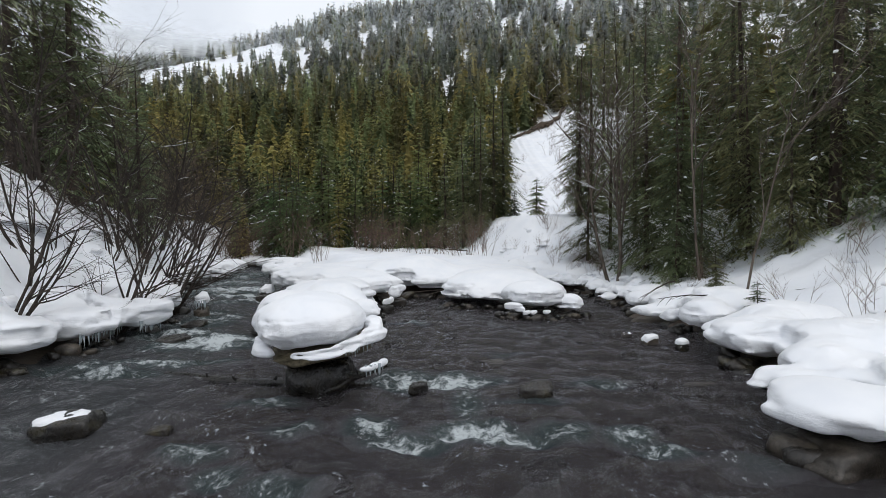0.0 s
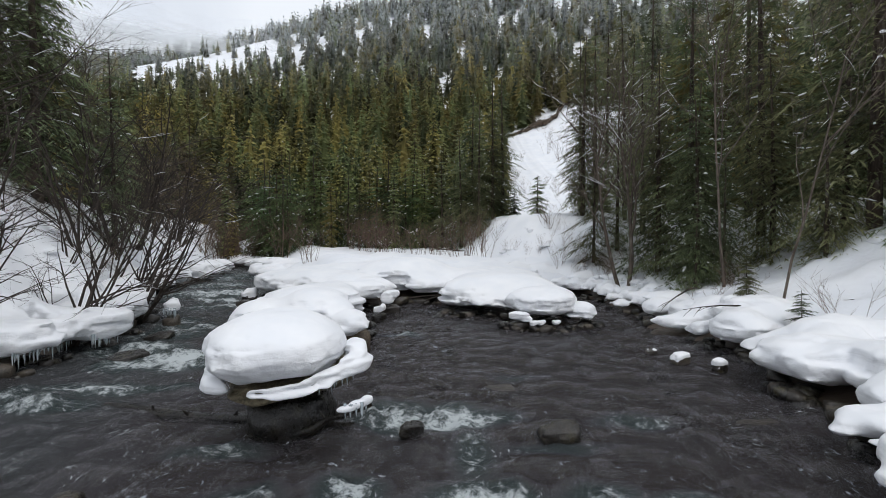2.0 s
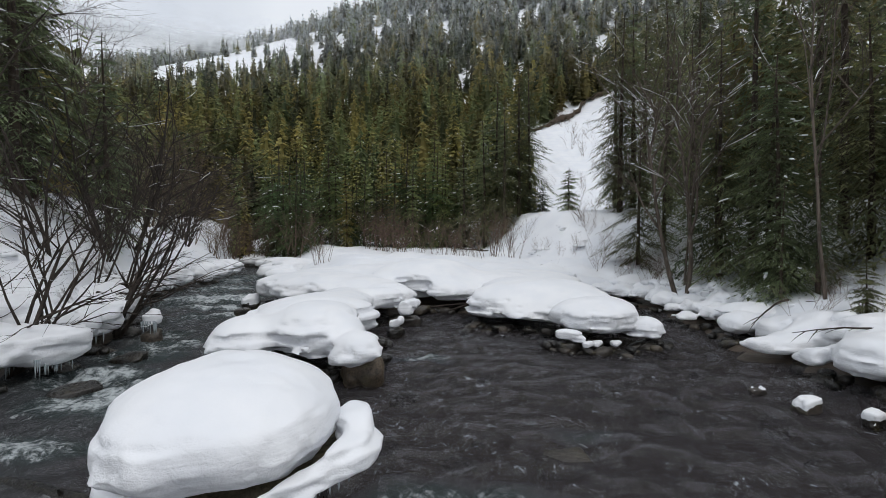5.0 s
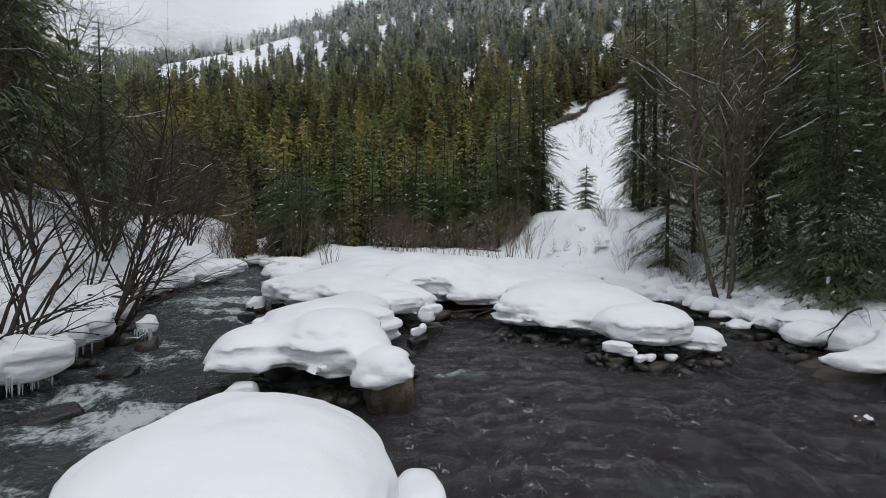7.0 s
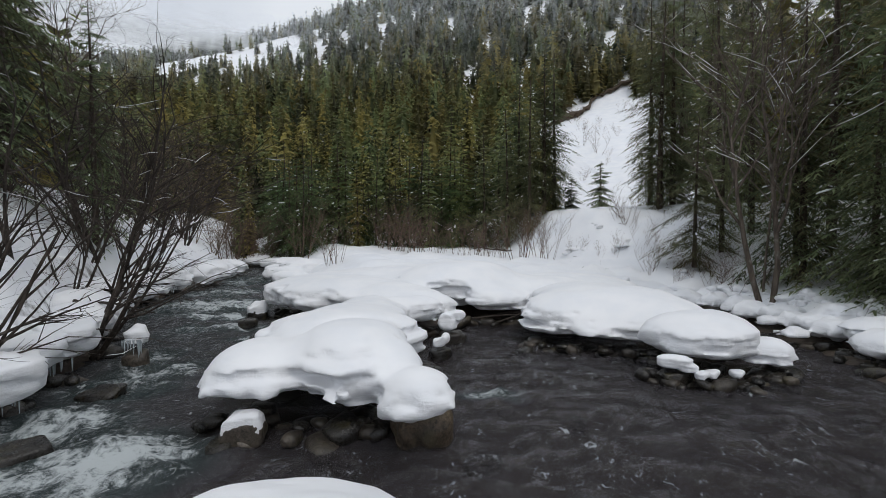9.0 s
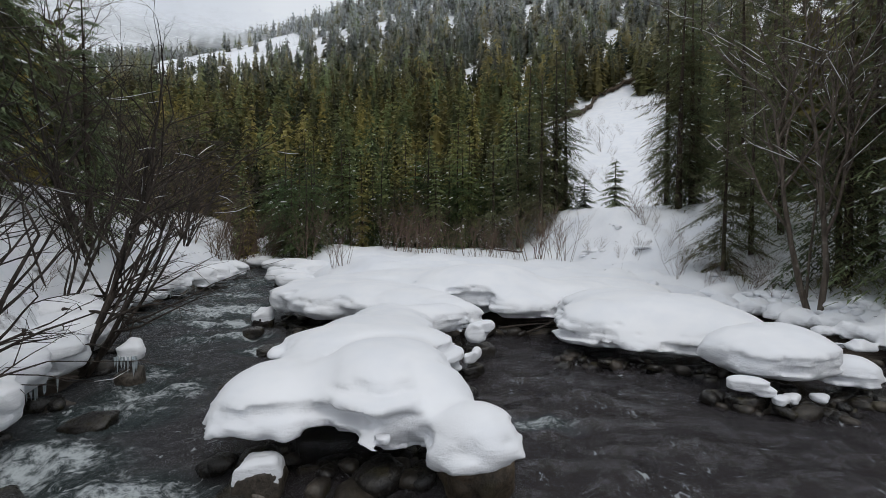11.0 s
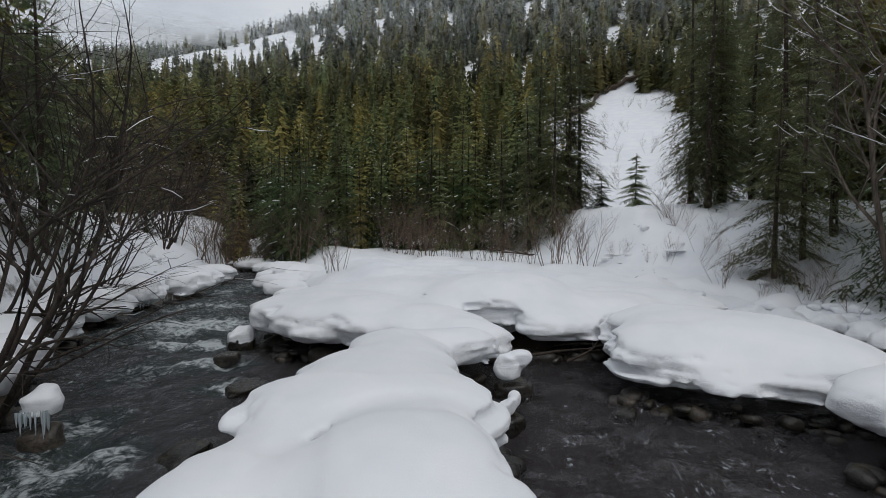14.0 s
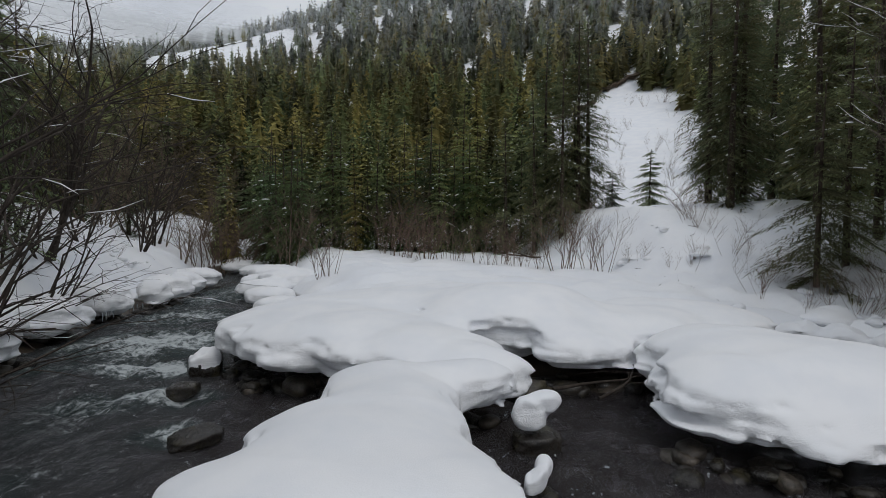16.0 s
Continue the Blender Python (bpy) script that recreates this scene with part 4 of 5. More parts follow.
    (-9.3, 28.6, 0.55, 0.9, 0.7, 0.35, 0), (-10.8, 31.2, 0.55, 0.9, 0.8, 0.4, 0), (-12.2, 33.6, 0.55, 1.0, 0.9, 0.4, 0), (-13.6, 36.6, 0.55, 1.0, 0.9, 0.38, 0), (-14.0, 39.6, 0.7, 1.5, 1.2, 0.5, 0), (-11.6, 35.6, 0.8, 1.5, 1.2, 0.5, 0), (-16.5, 43.0, 0.5, 1.2, 1.2, 0.45, 0), (-19.5, 47, 0.6, 1.4, 1.4, 0.4, 0), (-22.0, 52, 0.6, 1.4, 1.4, 0.4, 0)],
    0.09, [(-9.2, 28), (-10.9, 31.4), (-12.4, 34), (-14, 37.6), (-15.6, 41)], 0.4, 30, 0.5, 25.0, base=0.25)


# ---------------------------------------------------------------- loose rocks in the stream
def cap_shell(rock, m, cap, seed, line=0.1, name="snow_cap"):
    """A thin crust of snow that follows the top of a rock and ends in a ragged edge."""
    co = np.empty(len(rock.vertices) * 3, np.float32)
    rock.vertices.foreach_get("co", co)
    co = co.reshape(-1, 3).astype(float)
    on = smooth(co[:, 2] + 0.30 * fnoise(co[:, 0] * 2.1 + seed, co[:, 1] * 2.1, 1.0, 3), line, line + 0.16)
    v = np.array([m @ Vector(c) for c in co * (0.95 + 0.06 * on)[:, None]])
    v[:, 2] += on * (cap * (0.55 + 0.45 * smooth(co[:, 2], 0.1, 0.6)) + 0.25 * cap * fnoise(co[:, 0] * 3, co[:, 1] * 3, seed, 2))
    faces = np.array([p.vertices[:] for p in rock.polygons])
    return mesh_of(name, v, faces, SNOW)


def loose_rock(x, y, r, tall, label, cap=0.0, seed=0, turn=0.0, z=0.0):
    ob = thing("rock", (x, y, 0), label, "rock", "rocks in the creek")
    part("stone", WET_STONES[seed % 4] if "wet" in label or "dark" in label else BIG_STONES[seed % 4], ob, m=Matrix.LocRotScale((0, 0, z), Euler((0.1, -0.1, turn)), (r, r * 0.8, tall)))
    if cap:
        part("snow_cap", cap_shell(BIG_STONES[seed % 4], Matrix.LocRotScale((0, 0, z), Euler((0.1, -0.1, turn)), (r, r * 0.8, tall)), cap, x, 0.52 if cap < 0.03 else 0.48 if cap < 0.06 else 0.12), ob, "thin cap of snow")
    return ob


loose_rock(-5.25, 7.1, 0.52, 0.36, "dark wet rock with a thin snow cap", 0.05, 1, 0.2, 0.03)
loose_rock(1.66, 8.8, 0.34, 0.26, "dark grey rock standing out of the creek", 0, 2, 0.1, 0.05)
loose_rock(5.12, 12.75, 0.26, 0.2, "brown rock with a snow cap", 0.07, 3, 0.4, 0.05)
loose_rock(5.66, 12.15, 0.2, 0.2, "small dark rock with a snow cap", 0.08, 0, 0.4, 0.05)
loose_rock(4.85, 13.6, 0.16, 0.12, "small rock with a snow cap", 0.05, 1, 0.0, 0.02)
icy = loose_rock(-8.75, 17.2, 0.30, 0.34, "icy rock under a heap of snow", 0.0, 2, 0.4, 0.1)
snow_parts("snow_cap", icy, [(-8.75, 17.2, 0.58, 0.28, 0.26, 0.15, 20), (-8.68, 17.25, 0.72, 0.12, 0.12, 0.12, 0)], 0.025, "heaped snow", rough=0.08, scallop=0.15, strata=0.0)
icicles(icy, [(-8.95, 17.05, 0.5), (-8.75, 16.95, 0.5), (-8.52, 17.1, 0.5)], 14, 0.34)
loose_rock(-4.6, 13.6, 0.33, 0.36, "flat-topped rock with a snow slab", 0.10, 3, 0.15, 0.12)
lump = loose_rock(-2.1, 19.6, 0.42, 0.32, "dark rock with a lump of snow", 0, 0, 0.15, 0.1)
snow_parts("snow_cap", lump, [(-2.18, 19.5, 0.58, 0.26, 0.22, 0.22, 10), (-1.98, 19.55, 0.70, 0.2, 0.18, 0.14, 0)], 0.02, "ragged lump of snow", melt=0.1, rough=0.10, scallop=0.12, strata=0.0, seed=3.0)
lump = loose_rock(-2.3, 18.1, 0.3, 0.26, "dark rock with a lump of snow", 0, 1, 0.6, 0.08)
snow_parts("snow_cap", lump, [(-2.28, 18.15, 0.36, 0.24, 0.09, 0.12, 62), (-2.2, 18.32, 0.42, 0.1, 0.09, 0.1, 60)], 0.016, "tilted slab of snow", melt=0.06, rough=0.06, scallop=0.06, strata=0.0, seed=5.0)
loose_rock(-8.7, 22.9, 0.4, 0.42, "dark rock with a snow hood", 0.18, 2, 0.6, 0.1)
loose_rock(-0.4, 8.9, 0.22, 0.2, "black wet rock awash", 0, 3, 0.1, 0.05)
loose_rock(-7.2, 12.9, 0.5, 0.26, "black wet rock awash", 0, 1, 0.9, 0.02)
loose_rock(-7.9, 15.2, 0.45, 0.24, "black wet rock awash", 0, 2, 0.2, 0.02)
loose_rock(-3.9, 7.05, 0.22, 0.16, "black wet rock awash", 0, 3, 0.2, 0.0)
loose_rock(1.0, 11.0, 0.45, 0.14, "brown rock just under the surface", 0, 1, 0.2, -0.11)
loose_rock(4.6, 9.3, 0.55, 0.14, "brown rock just under the surface", 0, 2, 0.2, -0.11)
loose_rock(-7.0, 19.6, 0.45, 0.22, "black wet rock awash", 0, 0, 0.7, 0.04)
loose_rock(-6.6, 17.0, 0.4, 0.2, "black wet rock awash", 0, 3, 1.2, 0.03)
loose_rock(-8.4, 21.6, 0.35, 0.25, "black wet rock awash", 0, 1, 0.3, 0.06)
COBBLES = [rock_mesh("cobble", 40 + k, detail=2) for k in range(4)]
for k in range(80):
    x, y = rnd.uniform(-2.2, 4.5), rnd.uniform(16.6, 22.6)
    s = rnd.uniform(0.06, 0.22) * (1.0 if y > 18.6 else 0.7)
    solid("rock", COBBLES[k % 4], (x, y, -0.24 + 0.17 * rnd.random()), "brown cobble in the shallows", "rock", "cobbles in the shallows").matrix_basis @= Matrix.LocRotScale(None, Euler((0, 0, rnd.uniform(0, 6))), (s, s * 0.8, s * 0.6))
for k in range(60):
    x, y = rnd.uniform(-8, 5.5), rnd.uniform(4.5, 16)
    s = rnd.uniform(0.12, 0.42)
    solid("rock", STONES[k % 6], (x, y, -0.34 + 0.12 * rnd.random()), "dark cobble on the creek bed", "rock", "cobbles on the creek bed").matrix_basis @= Matrix.LocRotScale(None, Euler((0, 0, rnd.uniform(0, 6))), (s, s * 0.8, s * 0.6))


# ---------------------------------------------------------------- trees
def spray_fan(base, way, length, width, droop, rs, teeth=3):
    """Pointed sprays of needles on both sides of a twig, as triangles."""
    side = np.cross(way, (0, 0, 1.0))
    side /= np.linalg.norm(side) + 1e-9
    tris = []
    for k in range(teeth):
        f = (k + 0.6) / (teeth + 0.2)
        p = base + way * length * f - np.array([0, 0, droop * f * f])
        reach = width * (1.1 - 0.7 * f) * rs.uniform(0.7, 1.25)
        for s in (-1, 1):
            tip = p + side * s * reach + way * reach * 0.75 + np.array([0, 0, -reach * rs.uniform(0.15, 0.6)])
            q = p - way * reach * 0.30
            tris.append((q, p + way * reach * 0.22, tip))
    end = base + way * length * 1.06 - np.array([0, 0, droop * 1.1])
    w = side * width * 0.22
    mid = base + way * length * 0.55 - np.array([0, 0, droop * 0.3])
    tris.append((mid - w, mid + w, end))
    return tris


def conifer_mesh(seed, height, radius, whorls, per, bare=0.12, teeth=4, twigs=5, snow=40, droop=0.35, thin=0.0, stem=0.013, leaf=None, wide=0.17, even=0.9, streak=1.0, low_snow=1.0, limbs=1):
    """Trunk with branch stubs, crown of needle sprays, and snow lying on branches: three meshes."""
    rs = np.random.RandomState(seed)
    lean = rs.uniform(-0.02, 0.02, 2) * height
    h = np.linspace(0, 1, 9)
    trunk_pts = np.stack([lean[0] * h**2, lean[1] * h**2, h * height], 1)
    lines = [(trunk_pts, stem * height * (1.05 - h) + 0.012)]
    tris, lumps, shade = [], [], []
    for w in range(whorls):
        f = bare + (1 - bare) * ((w + rs.uniform(-0.3, 0.3)) / whorls)
        f0 = f = min(max(f, 0.03), 0.985)
        reach = radius * (1 - f) ** 0.75 * (0.55 + 0.45 * smooth(f, bare * 0.5, bare + 0.25)) + 0.12
        n = per if f < 0.8 else max(4, per - 2)
        turn = rs.uniform(0, 6.28)
        for b in range(n):
            if rs.rand() < thin:
                continue
            ang = turn + b * 6.283 / n + rs.uniform(-0.4, 0.4)
            f = min(max(f0 + rs.uniform(-even, even) * (1 - bare) / whorls, 0.02), 0.985)
            L = reach * rs.choice([rs.uniform(0.35, 0.8), rs.uniform(0.8, 1.25)])
            light = rs.uniform(0.45, 1.0)
            rise = 0.35 * (f - 0.45) - 0.1 + rs.uniform(-0.12, 0.12)
            out = np.array([math.cos(ang), math.sin(ang), rise])
            out /= np.linalg.norm(out)
            root = np.array([lean[0] * f * f, lean[1] * f * f, f * height])
            sag = droop * L * (1.1 - f) * rs.uniform(0.6, 1.3)
            t = np.linspace(0, 1, 4)
            spine = root + out * (L * t)[:, None] - np.array([0, 0, 1]) * (sag * t**1.6)[:, None]
            lines.append((spine, np.array([0.012, 0.009, 0.006, 0.003]) * (0.6 + 0.12 * L)))
            count = max(2, int(twigs * (0.4 + L / radius)))
            for k in range(count):
                u = (k + 0.7 + rs.uniform(-0.3, 0.3)) / count
                p = root + out * L * u - np.array([0, 0, sag * u**1.6])
                for s in (-1, 1) if k < count - 1 else (0,):
                    a2 = ang + s * rs.uniform(0.55, 1.05)
                    wy2 = np.array([math.cos(a2), math.sin(a2), rise - 0.25 * rs.rand()])
                    wy2 /= np.linalg.norm(wy2)
                    tl = L * (0.50 - 0.28 * u) * rs.uniform(0.7, 1.2) + 0.10
                    made = spray_fan(p, wy2, tl, min(wide, 0.07 + tl * 0.24), 0.22 * tl, rs, teeth)
                    tris += made
                    # sprays nearer the trunk get a darker tone, as painted self-shadow
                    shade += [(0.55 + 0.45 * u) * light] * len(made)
            if rs.rand() < snow / (whorls * per) and f < low_snow:
                u = rs.uniform(0.55, 0.85)
                lumps.append((root + out * L * u - np.array([0, 0, sag * u**1.6 - 0.05]), ang, (L * rs.uniform(0.06, 0.16) + 0.03) * streak, rise - 0.5 * sag * u**0.6 / L))
    tri = np.array(tris).reshape(-1, 3)
    # spray roots darkened and tips lightened: shading inside the crown, put into colour
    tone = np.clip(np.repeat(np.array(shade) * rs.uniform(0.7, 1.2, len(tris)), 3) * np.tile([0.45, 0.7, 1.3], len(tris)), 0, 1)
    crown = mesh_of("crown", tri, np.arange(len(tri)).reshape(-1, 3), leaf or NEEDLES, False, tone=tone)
    v, f = tubes(lines[:1], 8)
    v2, f2 = tubes(lines[1::limbs], 3)
    trunk = mesh_of("trunk", np.concatenate([v, v2]), np.concatenate([f, f2 + len(v)]), BARK)
    snow_me = None
    if lumps:
        ball = np.array([(math.cos(a) * math.cos(b), math.sin(a) * math.cos(b), math.sin(b)) for b in (-0.6, 0.15, 0.9) for a in np.arange(6) * 1.0472] + [(0, 0, 1.0)])
        bf = [(i * 6 + j, i * 6 + (j + 1) % 6, (i + 1) * 6 + (j + 1) % 6) for i in (0, 1) for j in range(6)] + [(i * 6 + j, (i + 1) * 6 + (j + 1) % 6, (i + 1) * 6 + j) for i in (0, 1) for j in range(6)] + [(12 + j, 12 + (j + 1) % 6, 18) for j in range(6)]
        vs, fs = [], []
        for p, ang, L, rise in lumps:
            q = ball * np.array([L, 0.02 + 0.16 * L, 0.02 + 0.07 * L]) * (1 + 0.25 * rs.uniform(-1, 1, (19, 1)))
            q[:, 2] += q[:, 0] * rise
            c, s = math.cos(ang), math.sin(ang)
            q = np.stack([q[:, 0] * c - q[:, 1] * s, q[:, 0] * s + q[:, 1] * c, q[:, 2]], 1) + p
            fs.append(np.array(bf) + 19 * len(vs))
            vs.append(q)
        snow_me = mesh_of("branch_snow", np.concatenate(vs), np.concatenate(fs), SNOW)
    return trunk, crown, snow_me


def far_tree(rs, count, size):
    """A spruce for the mountainside, of unit height: many small drooping boughs about a dark cone that stands for inner
    shade.
    """
    f = 0.03 + 0.95 * (1 - np.sqrt(rs.uniform(0, 0.98, count)))
    tiers = rs.uniform(12, 17)
    f = f + 0.11 / tiers * np.sin(6.283 * tiers * f)
    r0 = rs.uniform(0.135, 0.20)
    ang = rs.uniform(0, 6.283, count)
    ragged = 0.75 + 0.45 * vnoise(ang * 1.3 + rs.uniform(0, 50), f * 20)
    r = (r0 * (1 - f) ** 0.85 + 0.006) * ragged
    c, s = np.cos(ang), np.sin(ang)
    L = size * rs.uniform(0.6, 1.3, count) * (0.5 + 0.7 * (1 - f))
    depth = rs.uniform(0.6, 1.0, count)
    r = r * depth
    tip = np.stack([c * (r + 0.55 * L), s * (r + 0.55 * L), f - 0.35 * L], 1)
    swing = rs.uniform(-0.3, 0.3, count) * L
    root = np.stack([c * (r - 0.6 * L) - s * swing, s * (r - 0.6 * L) + c * swing, f + 0.30 * L], 1)
    mid = np.stack([c * r - s * 0.40 * L, s * r + c * 0.40 * L, f - 0.06 * L], 1)
    mid2 = np.stack([c * r + s * 0.40 * L, s * r - c * 0.40 * L, f - 0.06 * L], 1)
    tris = np.stack([root, mid, tip, root, tip, mid2], 1).reshape(-1, 3)
    # inner boughs and bough roots darkened: crown self-shadow put into the tone
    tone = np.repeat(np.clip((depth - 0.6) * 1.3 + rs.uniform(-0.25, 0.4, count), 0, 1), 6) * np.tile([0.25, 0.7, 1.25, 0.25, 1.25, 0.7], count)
    # filler cone in the darkest tone, painted as the crown's unlit inside
    shade_core = []
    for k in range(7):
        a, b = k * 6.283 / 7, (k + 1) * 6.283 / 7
        shade_core += [(0.6 * r0 * math.cos(a), 0.6 * r0 * math.sin(a), -0.02), (0.6 * r0 * math.cos(b), 0.6 * r0 * math.sin(b), -0.02), (0, 0, 0.78)]
    return np.concatenate([tris, np.array(shade_core)]), np.clip(np.concatenate([tone, np.zeros(21)]), 0, 1)


def dense_spruce(seed, height, boughs, size, flecks):
    """A full spruce of the wood: trunk, crown of drooping boughs and flecks of snow lying on them."""
    rs = np.random.RandomState(seed)
    v, tone = far_tree(rs, boughs, size)
    v = v * height
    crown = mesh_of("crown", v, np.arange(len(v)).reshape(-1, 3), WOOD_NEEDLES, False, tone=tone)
    h = np.linspace(0, 1, 6)
    trunk = mesh_of("trunk", *tubes([(np.stack([0 * h, 0 * h, height * (h - 0.03)], 1), 0.010 * height * (1.03 - h))], 7), BARK)
    tips = v[2::6][rs.choice(boughs, flecks, False)]
    rows = []
    for p in tips:
        out = np.array([p[0], p[1], 0]) / (np.hypot(p[0], p[1]) + 1e-6)
        L = rs.uniform(0.08, 0.24)
        rows.append(([p - out * L + (0, 0, 0.10), p - out * L * 0.3 + (0, 0, 0.08), p + out * 0.04 + (0, 0, 0.01)], [0.02, rs.uniform(0.03, 0.06), 0.012]))
    return trunk, crown, mesh_of("branch_snow", *tubes(rows, 5), SNOW)


def plant_conifer(meshes, x, y, size=1.0, turn=0.0, label="dark green spruce with snow on its branches", group="conifers on the banks", sink=0.15):
    ob = thing("conifer_tree", (x, y, ground_at(x, y) - sink), label, "tree", group)
    ob.rotation_euler = (0, 0, turn)
    ob.scale = (size, size, size)
    trunk, crown, lying = meshes
    part("trunk", trunk, ob)
    needles = part("crown", crown, ob)
    if lying:
        tagged(part("branch_snow", lying, needles, "snow lying on the boughs"), kind="stuff")
    return ob


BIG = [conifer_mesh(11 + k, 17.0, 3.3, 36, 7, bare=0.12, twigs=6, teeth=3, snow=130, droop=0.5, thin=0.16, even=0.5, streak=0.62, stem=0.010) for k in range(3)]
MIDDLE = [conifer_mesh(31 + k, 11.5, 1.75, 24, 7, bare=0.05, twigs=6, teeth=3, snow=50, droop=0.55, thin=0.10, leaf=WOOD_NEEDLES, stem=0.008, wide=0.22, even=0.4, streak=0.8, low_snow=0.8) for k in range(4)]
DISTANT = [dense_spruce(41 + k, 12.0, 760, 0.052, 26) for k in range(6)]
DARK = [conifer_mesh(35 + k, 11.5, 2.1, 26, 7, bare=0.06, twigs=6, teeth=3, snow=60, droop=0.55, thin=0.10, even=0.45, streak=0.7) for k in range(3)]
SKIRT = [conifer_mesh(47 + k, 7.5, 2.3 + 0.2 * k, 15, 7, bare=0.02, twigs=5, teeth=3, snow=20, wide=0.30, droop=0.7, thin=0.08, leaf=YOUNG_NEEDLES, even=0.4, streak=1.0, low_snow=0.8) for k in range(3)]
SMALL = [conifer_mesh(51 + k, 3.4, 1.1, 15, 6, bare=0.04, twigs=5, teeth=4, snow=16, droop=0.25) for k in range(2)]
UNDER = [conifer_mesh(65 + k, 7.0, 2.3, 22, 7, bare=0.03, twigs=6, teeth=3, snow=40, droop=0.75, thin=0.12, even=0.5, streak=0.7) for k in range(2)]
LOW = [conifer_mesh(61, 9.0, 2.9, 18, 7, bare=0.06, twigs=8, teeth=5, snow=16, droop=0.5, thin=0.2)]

# right bank stand
for x, y, k, s in [(13.1, 17.3, 0, 1.1), (15.4, 20.0, 2, 1.1), (14.0, 24.2, 0, 1.0), (17.5, 16.5, 1, 1.1), (18.5, 22.5, 0, 1.2),
                   (12.2, 27.0, 1, 0.95), (16.0, 28.5, 2, 1.1), (11.2, 33.6, 0, 0.85), (13.6, 35.4, 1, 0.9), (16.5, 13.2, 2, 1.0), (20.5, 28.0, 1, 1.2), (14.8, 11.2, 0, 0.9)]:
    plant_conifer(BIG[k], x, y, s, x * 3.1 + y)
for x, y, k, s in [(9.6, 24.6, 1, 0.85), (9.3, 36.6, 2, 1.1), (10.6, 38.0, 3, 1.2), (10.2, 40.6, 0, 1.2), (9.4, 29.6, 1, 0.7), (11.2, 30.6, 2, 0.9), (9.4, 18.8, 2, 0.42), (12.5, 41.5, 1, 1.3), (15, 43, 2, 1.3), (18, 40, 3, 1.4)]:
    plant_conifer(DARK[k % 3], x, y, s, x * 2.1 + y)
for x, y, k, s in [(9.3, 20.4, 0, 1.0), (10.2, 22.4, 1, 1.15), (9.9, 25.4, 1, 1.0), (8.6, 19.1, 1, 0.5), (12.2, 20.6, 0, 1.1), (11.6, 17.2, 1, 0.7), (13.6, 19.0, 0, 1.2), (14.4, 15.6, 1, 1.1), (12.9, 12.6, 0, 0.8)]:
    plant_conifer(UNDER[k], x, y, s, x * 2.3 + y, "dark spruce with boughs drooping to the snow")
plant_conifer(LOW[0], 7.8, 28.6, 0.72, 0.4, "young spruce with wide drooping lower branches", "conifers on the banks")
for x, y, s in [(8.13, 13.3, 0.36), (8.37, 15.8, 0.4), (5.0, 40.8, 0.7), (6.6, 39.5, 1.0)]:
    plant_conifer(SMALL[int(x * 7) % 2], x, y, s, x * 5, "small young spruce in the snow", "young spruces")
# left bank stand
for x, y, k, s in [(-15.8, 15.0, 0, 1.0), (-17.8, 19.6, 1, 1.05), (-20.5, 24.0, 2, 1.0), (-16.8, 10.6, 2, 1.0), (-22.0, 17.0, 0, 1.2), (-24.5, 29.0, 1, 1.0), (-28, 23, 2, 1.2), (-29.0, 35.0, 0, 1.0), (-33, 29, 1, 1.2), (-39.5, 47, 1, 1.2), (-16.6, 6.0, 1, 1.0)]:
    plant_conifer(BIG[k], x, y, s, x * 3.1 + y)
for x, y, k, s in [(-17.2, 22.0, 0, 1.3), (-16.8, 26.0, 1, 0.85), (-18.6, 24.0, 2, 1.4), (-23.2, 33.6, 0, 0.8), (-26.5, 39.0, 1, 0.9), (-30, 45, 2, 1.0), (-36, 42, 1, 1.2), (-28, 47, 2, 0.8)]:
    plant_conifer(DARK[k % 3], x, y, s, x * 2.1 + y)
# the wood across the creek
rs = np.random.RandomState(3)
for x, y, k, s in [(2.2, 40.8, 0, 0.92), (3.4, 42.2, 1, 1.0), (0.8, 41.8, 2, 0.85), (4.4, 44.0, 0, 1.05), (-0.8, 43.2, 1, 0.75), (1.8, 44.6, 2, 1.0)]:
    plant_conifer(DARK[k], x, y, s, x * 4.0, "dark spruce flecked with snow beside the open slope", "conifers across the creek")
for x, y, k, s in [(-2.6, 44.5, 2, 0.75), (-5.0, 43.8, 3, 0.62), (-10.6, 44.6, 0, 0.62), (-12.0, 46.2, 1, 0.7), (-7.6, 46.8, 2, 0.8), (-3.6, 47.4, 0, 1.0)]:
    plant_conifer(MIDDLE[k], x, y, s, x * 4.0, group="conifers across the creek")
for x, y, k, s in [(-14.4, 43.0, 0, 0.95), (-15.9, 45.8, 2, 1.05), (-17.6, 48.6, 0, 1.15), (-19.6, 52.0, 1, 1.2), (-21.5, 55.5, 2, 1.3), (-18.6, 55.0, 0, 1.3), (-22.5, 60.0, 1, 1.4), (-16.4, 51.0, 1, 1.2)]:
    plant_conifer(SKIRT[k], x, y, s, x * 2.7, "bushy spruce at the bend of the creek", "conifers across the creek")
for k in range(24):
    x = -14.5 + 18.5 * ((k * 0.618) % 1.0)
    y = 43.8 + 3.2 * ((k * 0.382) % 1.0) + 0.2 * max(0.0, -x - 10)
    plant_conifer(SKIRT[k % 3], x, y, rs.uniform(0.6, 1.25), k * 2.4, "bushy spruce with snow on its drooping boughs", "conifers across the creek")
for k in range(58):
    x = -24 + 29 * ((k * 0.618) % 1.0)
    y = 48.5 + 15 * ((k * 0.382 + 0.1 * rs.rand()) % 1.0) + 0.35 * max(0, -x - 14)
